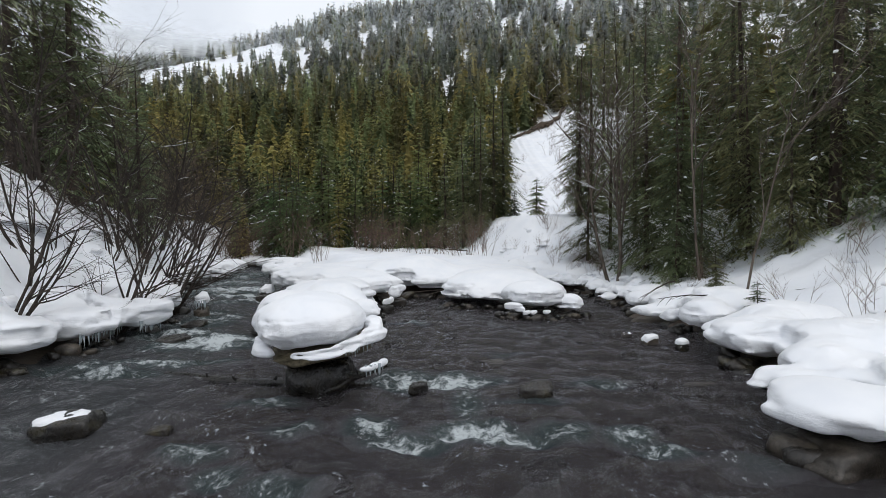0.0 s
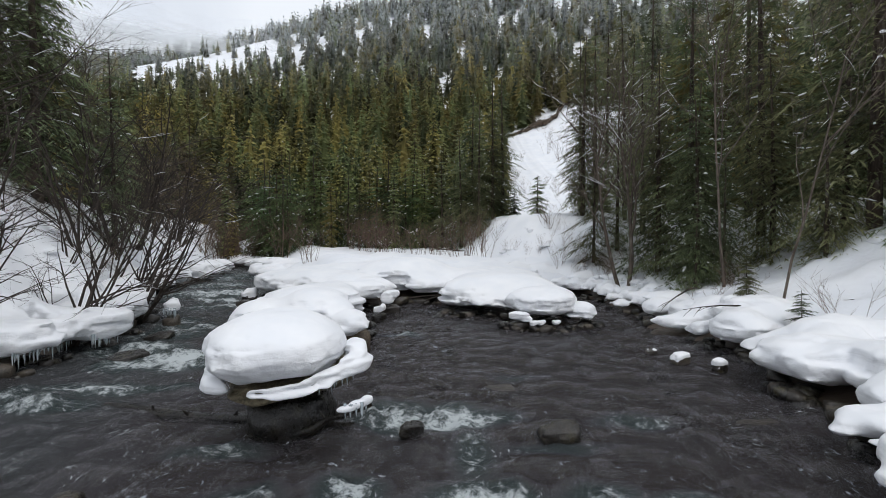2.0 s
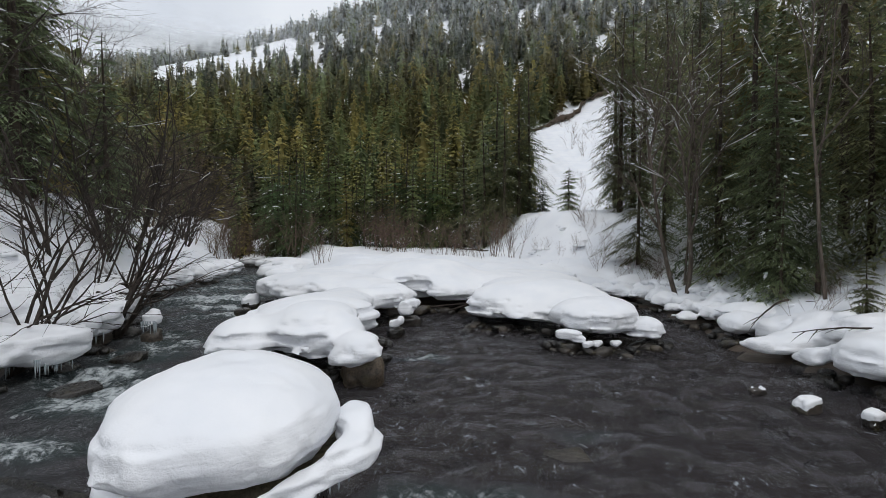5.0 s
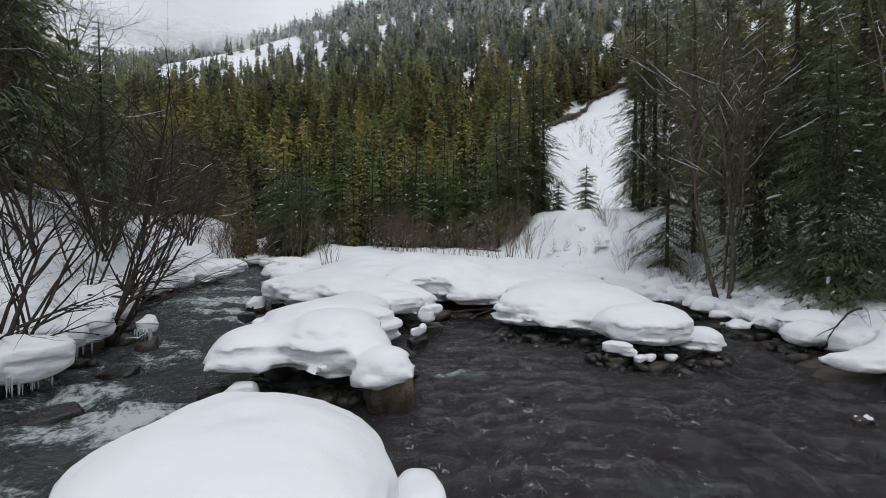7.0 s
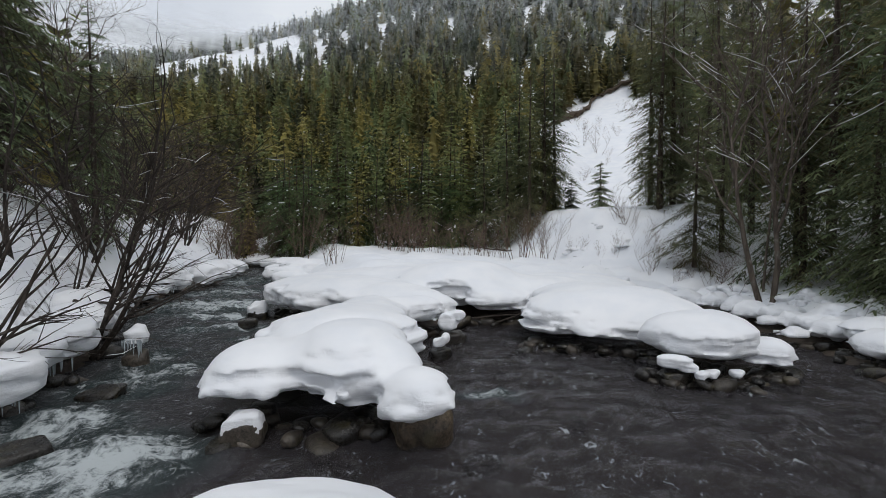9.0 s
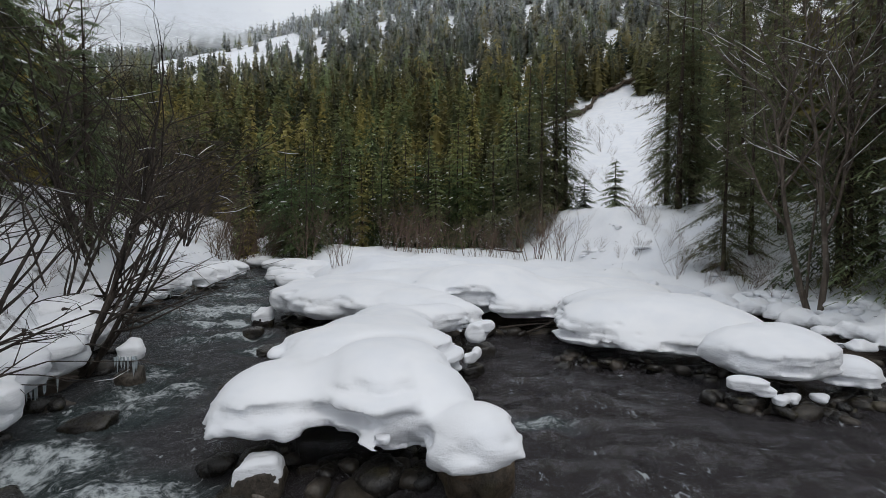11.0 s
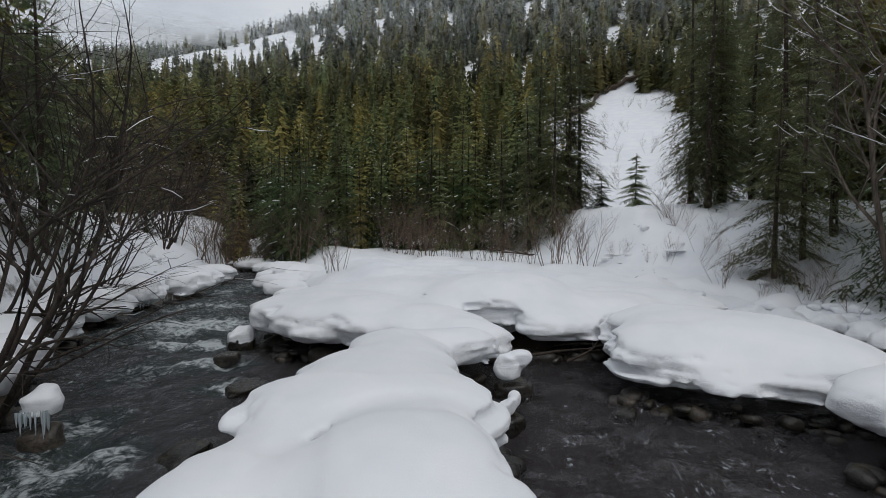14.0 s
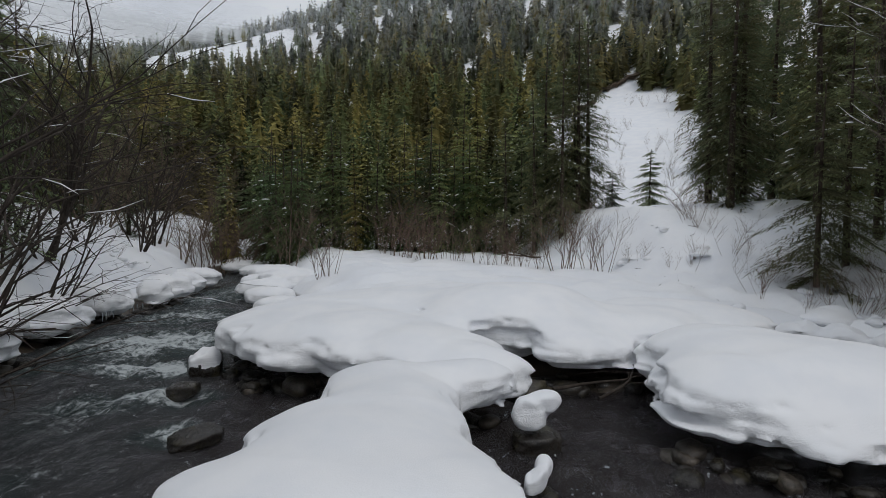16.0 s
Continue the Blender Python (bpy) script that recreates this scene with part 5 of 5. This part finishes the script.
    plant_conifer(DISTANT[k % 6], x, y, rs.choice([0.42, 0.58, 0.74]) * rs.uniform(0.85, 1.15) + 0.008 * (y - 48), rs.uniform(0, 6.28), group="conifers across the creek")


for k in range(90):
    t, far = -0.86 + 0.95 * ((k * 0.618) % 1.0), 60 + 20 * ((k * 0.382 + 0.1 * rs.rand()) % 1.0)
    y = far / math.sqrt(1 + t * t)
    plant_conifer(DISTANT[(k * 5 + k // 6) % 6], t * y, y, rs.choice([0.5, 0.7, 0.95]) * rs.uniform(0.9, 1.1), rs.uniform(0, 6.28), "olive green spruce in the dense wood", "conifers across the creek")


def clearing(x, y):
    """True where the mountainside is open snow."""
    far, t = np.hypot(x, y), x / np.maximum(y, 1)
    slide = (t > 0.102) & (t < 0.36) & (far < np.interp(t, [0.10, 0.17, 0.21, 0.27, 0.30, 0.36], [131, 143, 158, 163, 156, 150]))
    upper = (t < -0.36) & (t > -0.66) & (far > 246 + 30 * (t + 0.68)) & (far < 338) & (fnoise(x * 0.09, y * 0.09, 1.0, 2) > -0.22 + 0.25 * smooth(far, 300, 338))
    bald = (t > 0.02) & (t < 0.30) & (far > 290) & (far < 352)
    return slide | upper | bald


def hillside(name, label, seed, count, near, deep, t_lo, t_hi, tall, boughs, size):
    rs = np.random.RandomState(seed)
    kinds = [far_tree(rs, boughs, size) for _ in range(7)]
    far = np.sqrt(rs.uniform(near**2, deep**2, count))
    t = rs.uniform(t_lo, t_hi, count)
    y = far / np.sqrt(1 + t * t)
    x = y * t
    hidden = (t > 0.45) | (t < -0.78)
    keep = ~clearing(x, y) & (fnoise(x * 0.03, y * 0.03, 4.0) > -0.8) & (~hidden | (rs.rand(count) < 0.35) | (near < 60))
    x, y, far = x[keep], y[keep], far[keep]
    z = land(x, y)
    vs, tones, hues = [], [], []
    for k in range(len(x)):
        v, tone = kinds[k % 7]
        h = tall * rs.uniform(0.5, 1.2) * (0.7 if x[k] < -0.3 * y[k] and 200 < far[k] < 335 else 1.0)
        a = rs.uniform(0, 6.28)
        c, s, w = math.cos(a), math.sin(a), rs.uniform(0.85, 1.2)
        vs.append(np.stack([(v[:, 0] * c - v[:, 1] * s) * h * w + x[k], (v[:, 0] * s + v[:, 1] * c) * h * w + y[k], v[:, 2] * h + z[k]], 1))
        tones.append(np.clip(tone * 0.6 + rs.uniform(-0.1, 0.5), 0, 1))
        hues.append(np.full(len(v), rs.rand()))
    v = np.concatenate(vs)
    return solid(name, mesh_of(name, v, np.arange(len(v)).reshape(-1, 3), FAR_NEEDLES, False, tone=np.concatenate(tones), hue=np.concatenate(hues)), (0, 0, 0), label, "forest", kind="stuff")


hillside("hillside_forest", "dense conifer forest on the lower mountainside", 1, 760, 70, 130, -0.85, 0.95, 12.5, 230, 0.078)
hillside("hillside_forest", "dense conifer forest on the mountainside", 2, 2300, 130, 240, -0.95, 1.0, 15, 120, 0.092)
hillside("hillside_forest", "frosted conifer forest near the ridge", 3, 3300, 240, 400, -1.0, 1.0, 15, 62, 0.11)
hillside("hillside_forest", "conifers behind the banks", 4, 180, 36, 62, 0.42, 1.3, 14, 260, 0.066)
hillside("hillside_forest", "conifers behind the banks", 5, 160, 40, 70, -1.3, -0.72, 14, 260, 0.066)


def bare_mesh(seed, stems, height, levels, thick, spread_out, name, mat, forks=4, bend=0.25, lean=(0, 0), sides=5, rise=0.05):
    """A leafless shrub or tree: stems from one foot, forking into ever finer twigs."""
    rs = np.random.RandomState(seed)
    lines, stem_lines, fine = [], [], []

    def grow(p, way, length, r, level):
        n = 6 if level < 2 else 4 if level < 3 else 3
        pts = [p]
        w = way.copy()
        for k in range(n - 1):
            w = w + rs.normal(0, bend / n, 3) + np.array([0, 0, rise if level else 0.03])
            w /= np.linalg.norm(w)
            pts.append(pts[-1] + w * length / (n - 1))
        (stem_lines if level == 0 else lines if level == 1 else fine).append((pts, np.linspace(r, r * (0.35 if level < levels else 0.3), n)))
        if level >= levels:
            return
        count = forks + (2 if level == 0 else 0)
        for k in range(count):
            u = rs.uniform(0.25, 1.0) if k else 1.0
            i = min(int(u * (n - 1)), n - 2)
            q = np.array(pts[i]) + (np.array(pts[i + 1]) - np.array(pts[i])) * (u * (n - 1) - i)
            a = rs.uniform(0, 6.28)
            out = w * rs.uniform(0.7, 1.2) + np.array([math.cos(a), math.sin(a), rs.uniform(-0.15, 0.35) + 6 * (rise - 0.05)]) * rs.uniform(0.5, 0.95)
            out /= np.linalg.norm(out)
            grow(q, out, length * rs.uniform(0.38, 0.62), r * (0.62 - 0.3 * u) + 0.0015, level + 1)

    for s in range(stems):
        a = rs.uniform(0, 6.28)
        w = np.array([math.cos(a) * spread_out * rs.uniform(0.4, 1) + lean[0], math.sin(a) * spread_out * rs.uniform(0.4, 1) + lean[1], 1.0])
        foot = np.array([math.cos(a), math.sin(a), 0]) * 0.06 * stems * rs.uniform(0.2, 1)
        grow(foot - (0, 0, 0.1), w / np.linalg.norm(w), height * rs.uniform(0.55, 0.8), thick * rs.uniform(0.6, 1.1), 0)
    v, f = tubes(lines, sides)
    v2, f2 = tubes(fine, 3)
    v, f = np.concatenate([v, v2]), np.concatenate([f, f2 + len(v)])
    lines = lines + fine
    return mesh_of(name, v, f, mat), [mesh_of("stem", *tubes([row], sides + 1), mat) for row in stem_lines], lines + stem_lines


def twig_snow(lines, seed, share, fat=1.5):
    """Strips of snow lying on the thicker branches."""
    rs = np.random.RandomState(seed)
    rows = []
    for pts, rad in lines:
        pts = np.array(pts)
        d = pts[-1] - pts[0]
        if abs(d[2]) < 0.72 * np.linalg.norm(d) and rs.rand() < share:
            i = rs.randint(0, len(pts) - 2) if len(pts) > 3 else 0
            seg = pts[i:i + 3]
            r = np.array(rad)[i:i + 3]
            rows.append((seg + np.array([0, 0, 1]) * (r[:, None] * 0.8 + 0.003), np.minimum(r * fat * 0.5 + 0.004, 0.013) * np.array([0.4, 1.0, 0.3])[:len(r)]))
    if not rows:
        return None
    v, f = tubes(rows, 5)
    return mesh_of("branch_snow", v, f, SNOW)


def plant_bare(kind, x, y, size, turn, name, label, category, group, sink=0.05):
    ob = thing(name, (x, y, ground_at(x, y) - sink), label, category, group)
    ob.rotation_euler = (0, 0, turn)
    ob.scale = (size, size, size)
    crown = part("crown", kind[0], ob)
    for me in kind[1]:
        part("trunk" if len(kind[1]) == 1 else "stem", me, ob)
    if kind[2]:
        tagged(part("branch_snow", kind[2], crown, "snow lying on the limbs"), kind="stuff")
    return ob


def bare_kind(seed, stems, height, levels, thick, out, mat, snow=0.0, **more):
    me, stem_meshes, lines = bare_mesh(seed, stems, height, levels, thick, out, "crown", mat, **more)
    return me, stem_meshes, (twig_snow(lines, seed, snow) if snow else None)


ALDERS = [bare_kind(70 + k, 4 + k % 2, 6.0, 3, 0.050, 0.55, ALDER, 0.02, bend=0.45, rise=0.0, forks=3) for k in range(3)]
BRUSHES = [bare_kind(73 + k, 5, 5.2, 3, 0.035, 0.6, BRUSH, 0.0, bend=0.6, rise=0.02) for k in range(3)]
LEANING = [bare_kind(76 + k, 4, 6.2, 3, 0.070, 0.35, ALDER, 0.05, bend=0.45, lean=(0.5, -0.05), forks=3, rise=-0.01) for k in range(2)]
THICKET = [bare_kind(80 + k, 5 + k, 3.4, 2, 0.020, 0.42, TWIG, 0.0, forks=4, sides=4) for k in range(4)]
TREE = [bare_kind(90, 1, 11.5, 3, 0.13, 0.06, LIMB, 0.26, forks=6, bend=0.4), bare_kind(91, 1, 10.5, 3, 0.10, 0.06, LIMB, 0.26, forks=6, bend=0.4, lean=(-0.28, -0.1))]
SLIM = [bare_kind(97 + k, 1, 10.5, 3, 0.065, 0.05, LIMB, 0.14, forks=6, bend=0.35) for k in range(2)]
SAPLING = [bare_kind(95 + k, 5, 1.4, 2, 0.008, 0.6, TWIG, 0.0, forks=3, sides=4) for k in range(2)]

for x, y, k, s in [(-11.4, 13.4, 0, 1.0), (-12.2, 18.0, 2, 1.0), (-13.4, 20.8, 0, 0.95), (-12.6, 11.0, 1, 1.05), (-15.6, 24.2, 1, 1.0), (-13.6, 16.0, 2, 1.1), (-17.6, 27.6, 2, 1.0), (-18.4, 31.2, 0, 1.05), (-19.0, 35.5, 1, 1.1), (-21.5, 39.0, 2, 1.2), (-21.0, 33.0, 0, 1.3), (-23.5, 43.0, 1, 1.3), (-26, 47, 2, 1.3),
                   (-14.2, 13.0, 0, 1.1)]:
    plant_bare(ALDERS[k], x, y, s, x * 1.7, "alder_shrub", "leafless many-stemmed alder on the snowy bank", "shrub", "alders on the bank")
for x, y, k, s in [(-22.5, 36.5, 0, 1.5), (-25, 40, 1, 1.6), (-27.5, 44, 2, 1.6), (-24.5, 45.5, 0, 1.3), (-29.5, 49, 1, 1.7), (-23, 50, 2, 1.3), (-31, 54, 0, 1.8), (-20.6, 41.5, 1, 1.0), (-26.5, 53.5, 2, 1.5), ]:
    plant_bare(BRUSHES[k], x, y, s, x * 1.3, "alder_shrub", "tall brown leafless alder thicket", "shrub", "alders at the bend")
for x, y, k, s, turn in [(-9.5, 13.9, 0, 0.85, 0.2), (-10.2, 17.7, 1, 1.0, -0.1), (-12.9, 21.4, 0, 0.9, -0.2), (-10.0, 11.2, 1, 0.7, 0.1), (-15.2, 25.6, 1, 0.8, 0.0)]:
    plant_bare(LEANING[k], x, y, s, turn, "alder_shrub", "thick-stemmed leafless alder leaning over the creek", "shrub", "alders on the bank")
plant_bare(TREE[0], 7.65, 22.9, 1.0, 0.3, "bare_tree", "leafless alder tree with snow on its limbs", "tree", "bare trees")
plant_bare(TREE[1], 7.25, 22.6, 0.95, 0.0, "bare_tree", "leaning leafless alder tree with snowy limbs", "tree", "bare trees")
plant_bare(SLIM[0], 8.74, 17.5, 1.0, 4.0, "bare_tree", "slim leafless tree beside dark spruces", "tree", "bare trees")
plant_bare(SLIM[1], 8.84, 15.1, 0.9, 1.4, "bare_tree", "slim leafless tree with snow along its limbs", "tree", "bare trees")
plant_bare(SLIM[0], 8.1, 24.2, 0.9, 2.2, "bare_tree", "slim leafless tree behind the alders", "tree", "bare trees")
for x, y, k, s in [(-10.6, 9.4, 0, 0.55), (-11.2, 11.2, 1, 0.5), (-10.9, 12.6, 2, 0.6), (-11.8, 14.6, 0, 0.55), (-11.4, 16.4, 1, 0.6), (-12.4, 9.8, 2, 0.6), (-12.9, 13.2, 1, 0.5), (-10.4, 15.0, 2, 0.45)]:
    plant_bare(ALDERS[k], x, y, s, x * 4.1 + y, "alder_shrub", "small leafless alder sprouting from the snow slope", "shrub", "alders on the bank")
for x, y, k, s in [(-16.2, 25.6, 1, 1.6), (-17.4, 28.2, 2, 1.7), (-13.7, 16.6, 2, 1.3)]:
    plant_bare(ALDERS[k], x, y, s, x * 2.9, "alder_shrub", "tall leafless alder with bare upright stems", "shrub", "alders on the bank")
plant_bare(TREE[0], -20.5, 29.5, 1.1, 1.0, "bare_tree", "tall leafless tree above the bank", "tree", "bare trees")
for k in range(22):
    x = -9.5 + 12.0 * ((k * 0.618) % 1.0)
    y = 32.0 + 10.0 * ((k * 0.382 + 0.05 * rs.rand()) % 1.0) + 0.25 * max(0.0, -x - 4)
    plant_bare(THICKET[k % 4], x, y, rs.uniform(0.3, 1.15), rs.uniform(0, 6.28), "willow_thicket", "reddish-brown leafless willow thicket in the snow", "shrub", "thickets on the flat")
for k in range(18):
    x, y = -13.5 - 9 * ((k * 0.618) % 1.0), 40 + 12 * ((k * 0.382) % 1.0) + 0.5 * ((k * 0.618) % 1.0) * 9
    plant_bare(THICKET[k % 4], x, y, rs.uniform(0.9, 1.5), rs.uniform(0, 6.28), "willow_thicket", "reddish-brown leafless willow thicket in the snow", "shrub", "thickets at the bend")
for x, y, s in [(6.25, 33.8, 1.3), (6.5, 33.2, 1.0), (8.6, 12.4, 0.9), (9.2, 11.2, 1.1), (8.2, 15.6, 0.8), (3.9, 33.2, 0.6), (3.2, 21.4, 0.45), (7.6, 16.8, 0.9), (6.9, 34.4, 1.4)]:
    plant_bare(SAPLING[int(x * 10) % 2], x, y, s, x * 3, "bare_sapling", "thin leafless sapling poking out of the snow", "shrub", "saplings in the snow")

# ---------------------------------------------------------------- scar on the mountainside and mist at the ridge


def mist_bank(name, far, t_lo, t_hi, low, high, strength, fade_in):
    """A bank of low cloud standing against the slope."""
    tt, hh = np.meshgrid(np.linspace(t_lo, t_hi, 40), np.linspace(0, 1, 14), indexing="ij")
    y = far / np.sqrt(1 + tt**2)
    z = low + (high - low) * hh
    thick = strength * smooth(hh, 0.0, fade_in) * smooth(hh, 1.0, 0.62) * smooth(tt, t_hi, t_hi - 0.25) * smooth(tt, t_lo, t_lo + 0.2)
    i, j = np.meshgrid(np.arange(39), np.arange(13), indexing="ij")
    k = (i * 14 + j).ravel()
    v = np.stack([(tt * y).ravel(), y.ravel() + 10 * np.sin(hh.ravel() * 3), z.ravel()], 1)
    return solid(name, mesh_of(name, v, np.stack([k, k + 14, k + 15, k + 1], 1), MIST, thick=thick.ravel()), (0, 0, 0), "pale low cloud drifting along the ridge", "mist", kind="structure")


mist_bank("mist", 262, -1.4, -0.12, 80, 122, 0.34, 0.6)
mist_bank("mist", 315, -1.4, 0.10, 96, 132, 0.55, 0.6)
mist_bank("mist", 350, -1.4, 0.25, 104, 140, 0.75, 0.6)
mist_bank("mist", 385, -1.3, 0.50, 114, 150, 0.8, 0.6)

# the eroded scarp along the head of the snow slide
SCARP = [(13.6, 128, 0.0), (18.0, 131, 0.3), (24.0, 140, 1.2), (27.5, 142, 0.8), (31.0, 151, 1.0), (34.5, 155, 0.4), (39.0, 157, 0.9), (45.0, 160, 0.7), (52.0, 164, 0.5)]
sp = np.array(SCARP)
u = np.linspace(0, 1, 90)
sx, sy, sw = (np.interp(u, np.linspace(0, 1, len(sp)), sp[:, k]) for k in range(3))
sx, sy = sx + 1.2 * fnoise(u * 22, 0 * u, 1.0, 3), sy + 1.5 * fnoise(u * 25, 0 * u, 4.0, 3)
sz = land(sx, sy)
rows = []
for k in range(8):
    f = k / 7
    rows.append(np.stack([sx, sy - 2.2 * math.sin(f * 3.1) * 0.6 - 1.5 * (1 - f), sz - 0.4 + f * (0.45 + 1.3 * sw) + 0.6 * fnoise(u * 60, 0 * u + k, 2.0, 3)], 1))
for f in (0.5, 1.0):
    rows.append(np.stack([sx, sy + 4 * f, land(sx, sy + 4 * f) + (0.05 + 1.3 * sw) * (1 - f) - 0.2 * f], 1))
v = np.concatenate(rows)
i, j = np.meshgrid(np.arange(7), np.arange(89), indexing="ij")
k = (i * 90 + j).ravel()
scarp = thing("eroded_scarp", (0, 0, 0), "bare brown earth scarp at the head of a snow slope", "cliff")
part("earth", mesh_of("earth", v, np.stack([k, k + 1, k + 91, k + 90], 1), EARTH), scarp)
i, j = np.meshgrid(np.arange(7, 9), np.arange(89), indexing="ij")
k = (i * 90 + j).ravel()
part("snow_lip", mesh_of("snow_lip", v, np.stack([k, k + 1, k + 91, k + 90], 1), SNOW), scarp, "snow lying on the scarp's edge")
for k in range(26):
    t, far = rs.uniform(0.12, 0.34), rs.uniform(70, 150)
    plant_bare(SAPLING[k % 2], far * t, far, rs.uniform(1.2, 3.6), k, "bare_sapling", "leafless bush on the open snow slope", "shrub", "bushes on the snow slope")

# saplings, hummocks and fallen twigs on the banks
for k in range(70):
    left = k % 2 == 0
    y = rs.uniform(9, 34)
    x = (np.interp(y, [9, 17, 25, 34], [-11, -11.5, -16, -18]) - rs.uniform(0, 5)) if left else (np.interp(y, [9, 14, 20, 25, 34], [8, 8.6, 8.4, 5.5, 3.5]) + rs.uniform(0, 6))
    plant_bare(SAPLING[k % 2], float(x), y, rs.uniform(0.35, 1.1), k * 1.3, "bare_sapling", "thin leafless sapling poking out of the snow", "shrub", "saplings in the snow")


def fallen_branch(x, y, z, ang, length, r, tilt, label):
    pts = [np.array([0, 0, 0.0])]
    w = np.array([math.cos(ang), math.sin(ang), tilt])
    for _ in range(7):
        w = w + rs.normal(0, 0.09, 3)
        w /= np.linalg.norm(w)
        pts.append(pts[-1] + w * length / 7)
    rows = [(pts, np.linspace(r, r * 0.25, 8))]
    for k in range(5):
        i = 2 + k
        out = w + rs.normal(0, 0.5, 3)
        out /= np.linalg.norm(out)
        rows.append(([pts[i], pts[i] + out * length * 0.12, pts[i] + out * length * 0.2 + (0, 0, -0.03)], [r * 0.4, r * 0.25, r * 0.1]))
    v, f = tubes(rows, 6)
    return solid("fallen_branch", mesh_of("fallen_branch", v, f, ALDER), (x, y, z), label, "branch", "fallen branches")


fallen_branch(-1.6, 21.2, 0.35, 0.25, 1.9, 0.035, 0.10, "pale barkless branch lying over the shallows")
fallen_branch(-0.9, 20.9, 0.3, 0.6, 1.6, 0.03, 0.22, "pale barkless branch lying over the shallows")
fallen_branch(0.3, 22.0, 0.4, 2.8, 1.4, 0.04, 0.05, "bare branch caught on the stones")
fallen_branch(-12.2, 19.6, 1.0, -0.5, 3.2, 0.05, -0.05, "bare limb leaning out over the creek")
fallen_branch(-11.3, 17.4, 1.0, -0.2, 2.6, 0.03, 0.0, "bare limb leaning out over the creek")
fallen_branch(-13.6, 21.5, 1.1, -0.3, 3.4, 0.05, 0.05, "bare limb leaning out over the creek")
fallen_branch(8.0, 17.8, 1.1, 3.6, 2.2, 0.03, -0.05, "bare limb hanging over the bank")
fallen_branch(7.6, 14.4, 1.0, 3.3, 1.6, 0.025, 0.1, "bare limb hanging over the bank")
fallen_branch(2.4, 40.4, 1.6, 3.0, 4.0, 0.09, 0.02, "fallen log under the conifers")


def snow_ledge(x, y, r, turn, seed):
    """A broken edge of old snow on the slope, with a hollow under its lip."""
    z = ground_at(x, y)
    v, f = islands(*drift_net([(x, y, z - 0.08, r, r * 0.6, 0.18, turn), (x + 0.5 * r, y + 0.3 * r, z - 0.05, r * 0.7, r * 0.5, 0.18, turn + 40)], 0.05, base=z - 0.35, seed=seed, lobe=0.4, ledge=0.3, undercut=0.3))[0]
    return solid("snow_ledge", mesh_of("snow_ledge", v - np.array([x, y, z]), f, SNOW), (x, y, z), "broken edge of old snow on the slope", "snow bank", "ledges on the slope")


for k, (x, y, r) in enumerate([(3.9, 33.8, 0.6), (6.6, 26.4, 0.7), (6.2, 32.2, 0.5), (9.0, 20.4, 0.7), (-12.7, 14.4, 0.8), (-14.0, 18.4, 0.8), (8.4, 24.6, 0.6)]):
    snow_ledge(x, y, r, 30.0 * k, float(k))


def clods(label, seed, count, xs, ys, wide):
    """Broken lumps of crusted snow strewn over a slope: one mesh."""
    rs = np.random.RandomState(seed)
    bm = bmesh.new()
    bmesh.ops.create_icosphere(bm, subdivisions=2, radius=1.0)
    ball = np.array([v.co[:] for v in bm.verts])
    tri = np.array([[v.index for v in f.verts] for f in bm.faces])
    bm.free()
    vs, fs = [], []
    for k in range(count):
        y = rs.uniform(ys[0], ys[-1])
        x = float(np.interp(y, ys, xs)) + wide * rs.rand() ** 1.6
        r = rs.uniform(0.05, 0.20)
        b = ball * (1 + 0.75 * fnoise(ball[:, 0] * 1.6 + 9 * k, ball[:, 1] * 1.4, ball[:, 2] * 1.4, 3))[:, None]
        fs.append(tri + len(ball) * len(vs))
        vs.append(b * r * np.array([rs.uniform(0.8, 1.5), rs.uniform(0.8, 1.4), rs.uniform(0.5, 0.9)]) + np.array([x, y, ground_at(x, y) + r * rs.uniform(-0.25, 0.25)]))
    return solid("snow_clods", mesh_of("snow_clods", np.concatenate(vs), np.concatenate(fs), SNOW), (0, 0, 0), label, "snow", kind="stuff")


clods("broken clods of crusted snow along the channel", 1, 130, [6.9, 7.3, 7.1, 7.0], [16.5, 19, 22.5, 27], 1.3)
clods("clods of snow scattered on the slope", 2, 50, [7.6, 8.0, 4.0, 3.0], [9, 18, 26, 36], 5.0)
clods("clods of snow scattered on the steep bank", 3, 90, [-10.2, -10.2, -10.8, -15.5, -17.5], [8, 12, 17, 26, 36], -3.5)


def litter(label, seed, count, xs, ys, wide):
    """Fallen twigs and bark lying on the snow: one mesh."""
    rs = np.random.RandomState(seed)
    rows = []
    for k in range(count):
        y = rs.uniform(ys[0], ys[-1])
        x = float(np.interp(y, ys, xs)) + wide * rs.rand()
        a, n = rs.uniform(0, 6.28), rs.uniform(0.05, 0.45) * rs.rand() + 0.05
        pts = []
        for f in (-0.5, 0.1, 0.5):
            px, py = x + math.cos(a) * n * f + rs.uniform(-0.03, 0.03), y + math.sin(a) * n * f
            pts.append((px, py, ground_at(px, py) + 0.015 + 0.10 * n * max(0.0, f)))
        rows.append((pts, np.array([1.0, 0.8, 0.4]) * rs.uniform(0.003, 0.009)))
    return solid("twig_litter", mesh_of("twig_litter", *tubes(rows, 4), ALDER), (0, 0, 0), label, "twigs", kind="stuff")


litter("dark fallen twigs on the snow slope", 4, 110, [7.4, 8.0, 3.6, 2.6], [9, 18, 26, 37], 6.5)
litter("dark fallen twigs on the steep bank", 5, 160, [-10.0, -10.2, -10.8, -15.5, -17.5], [8, 12, 17, 26, 36], -5.0)
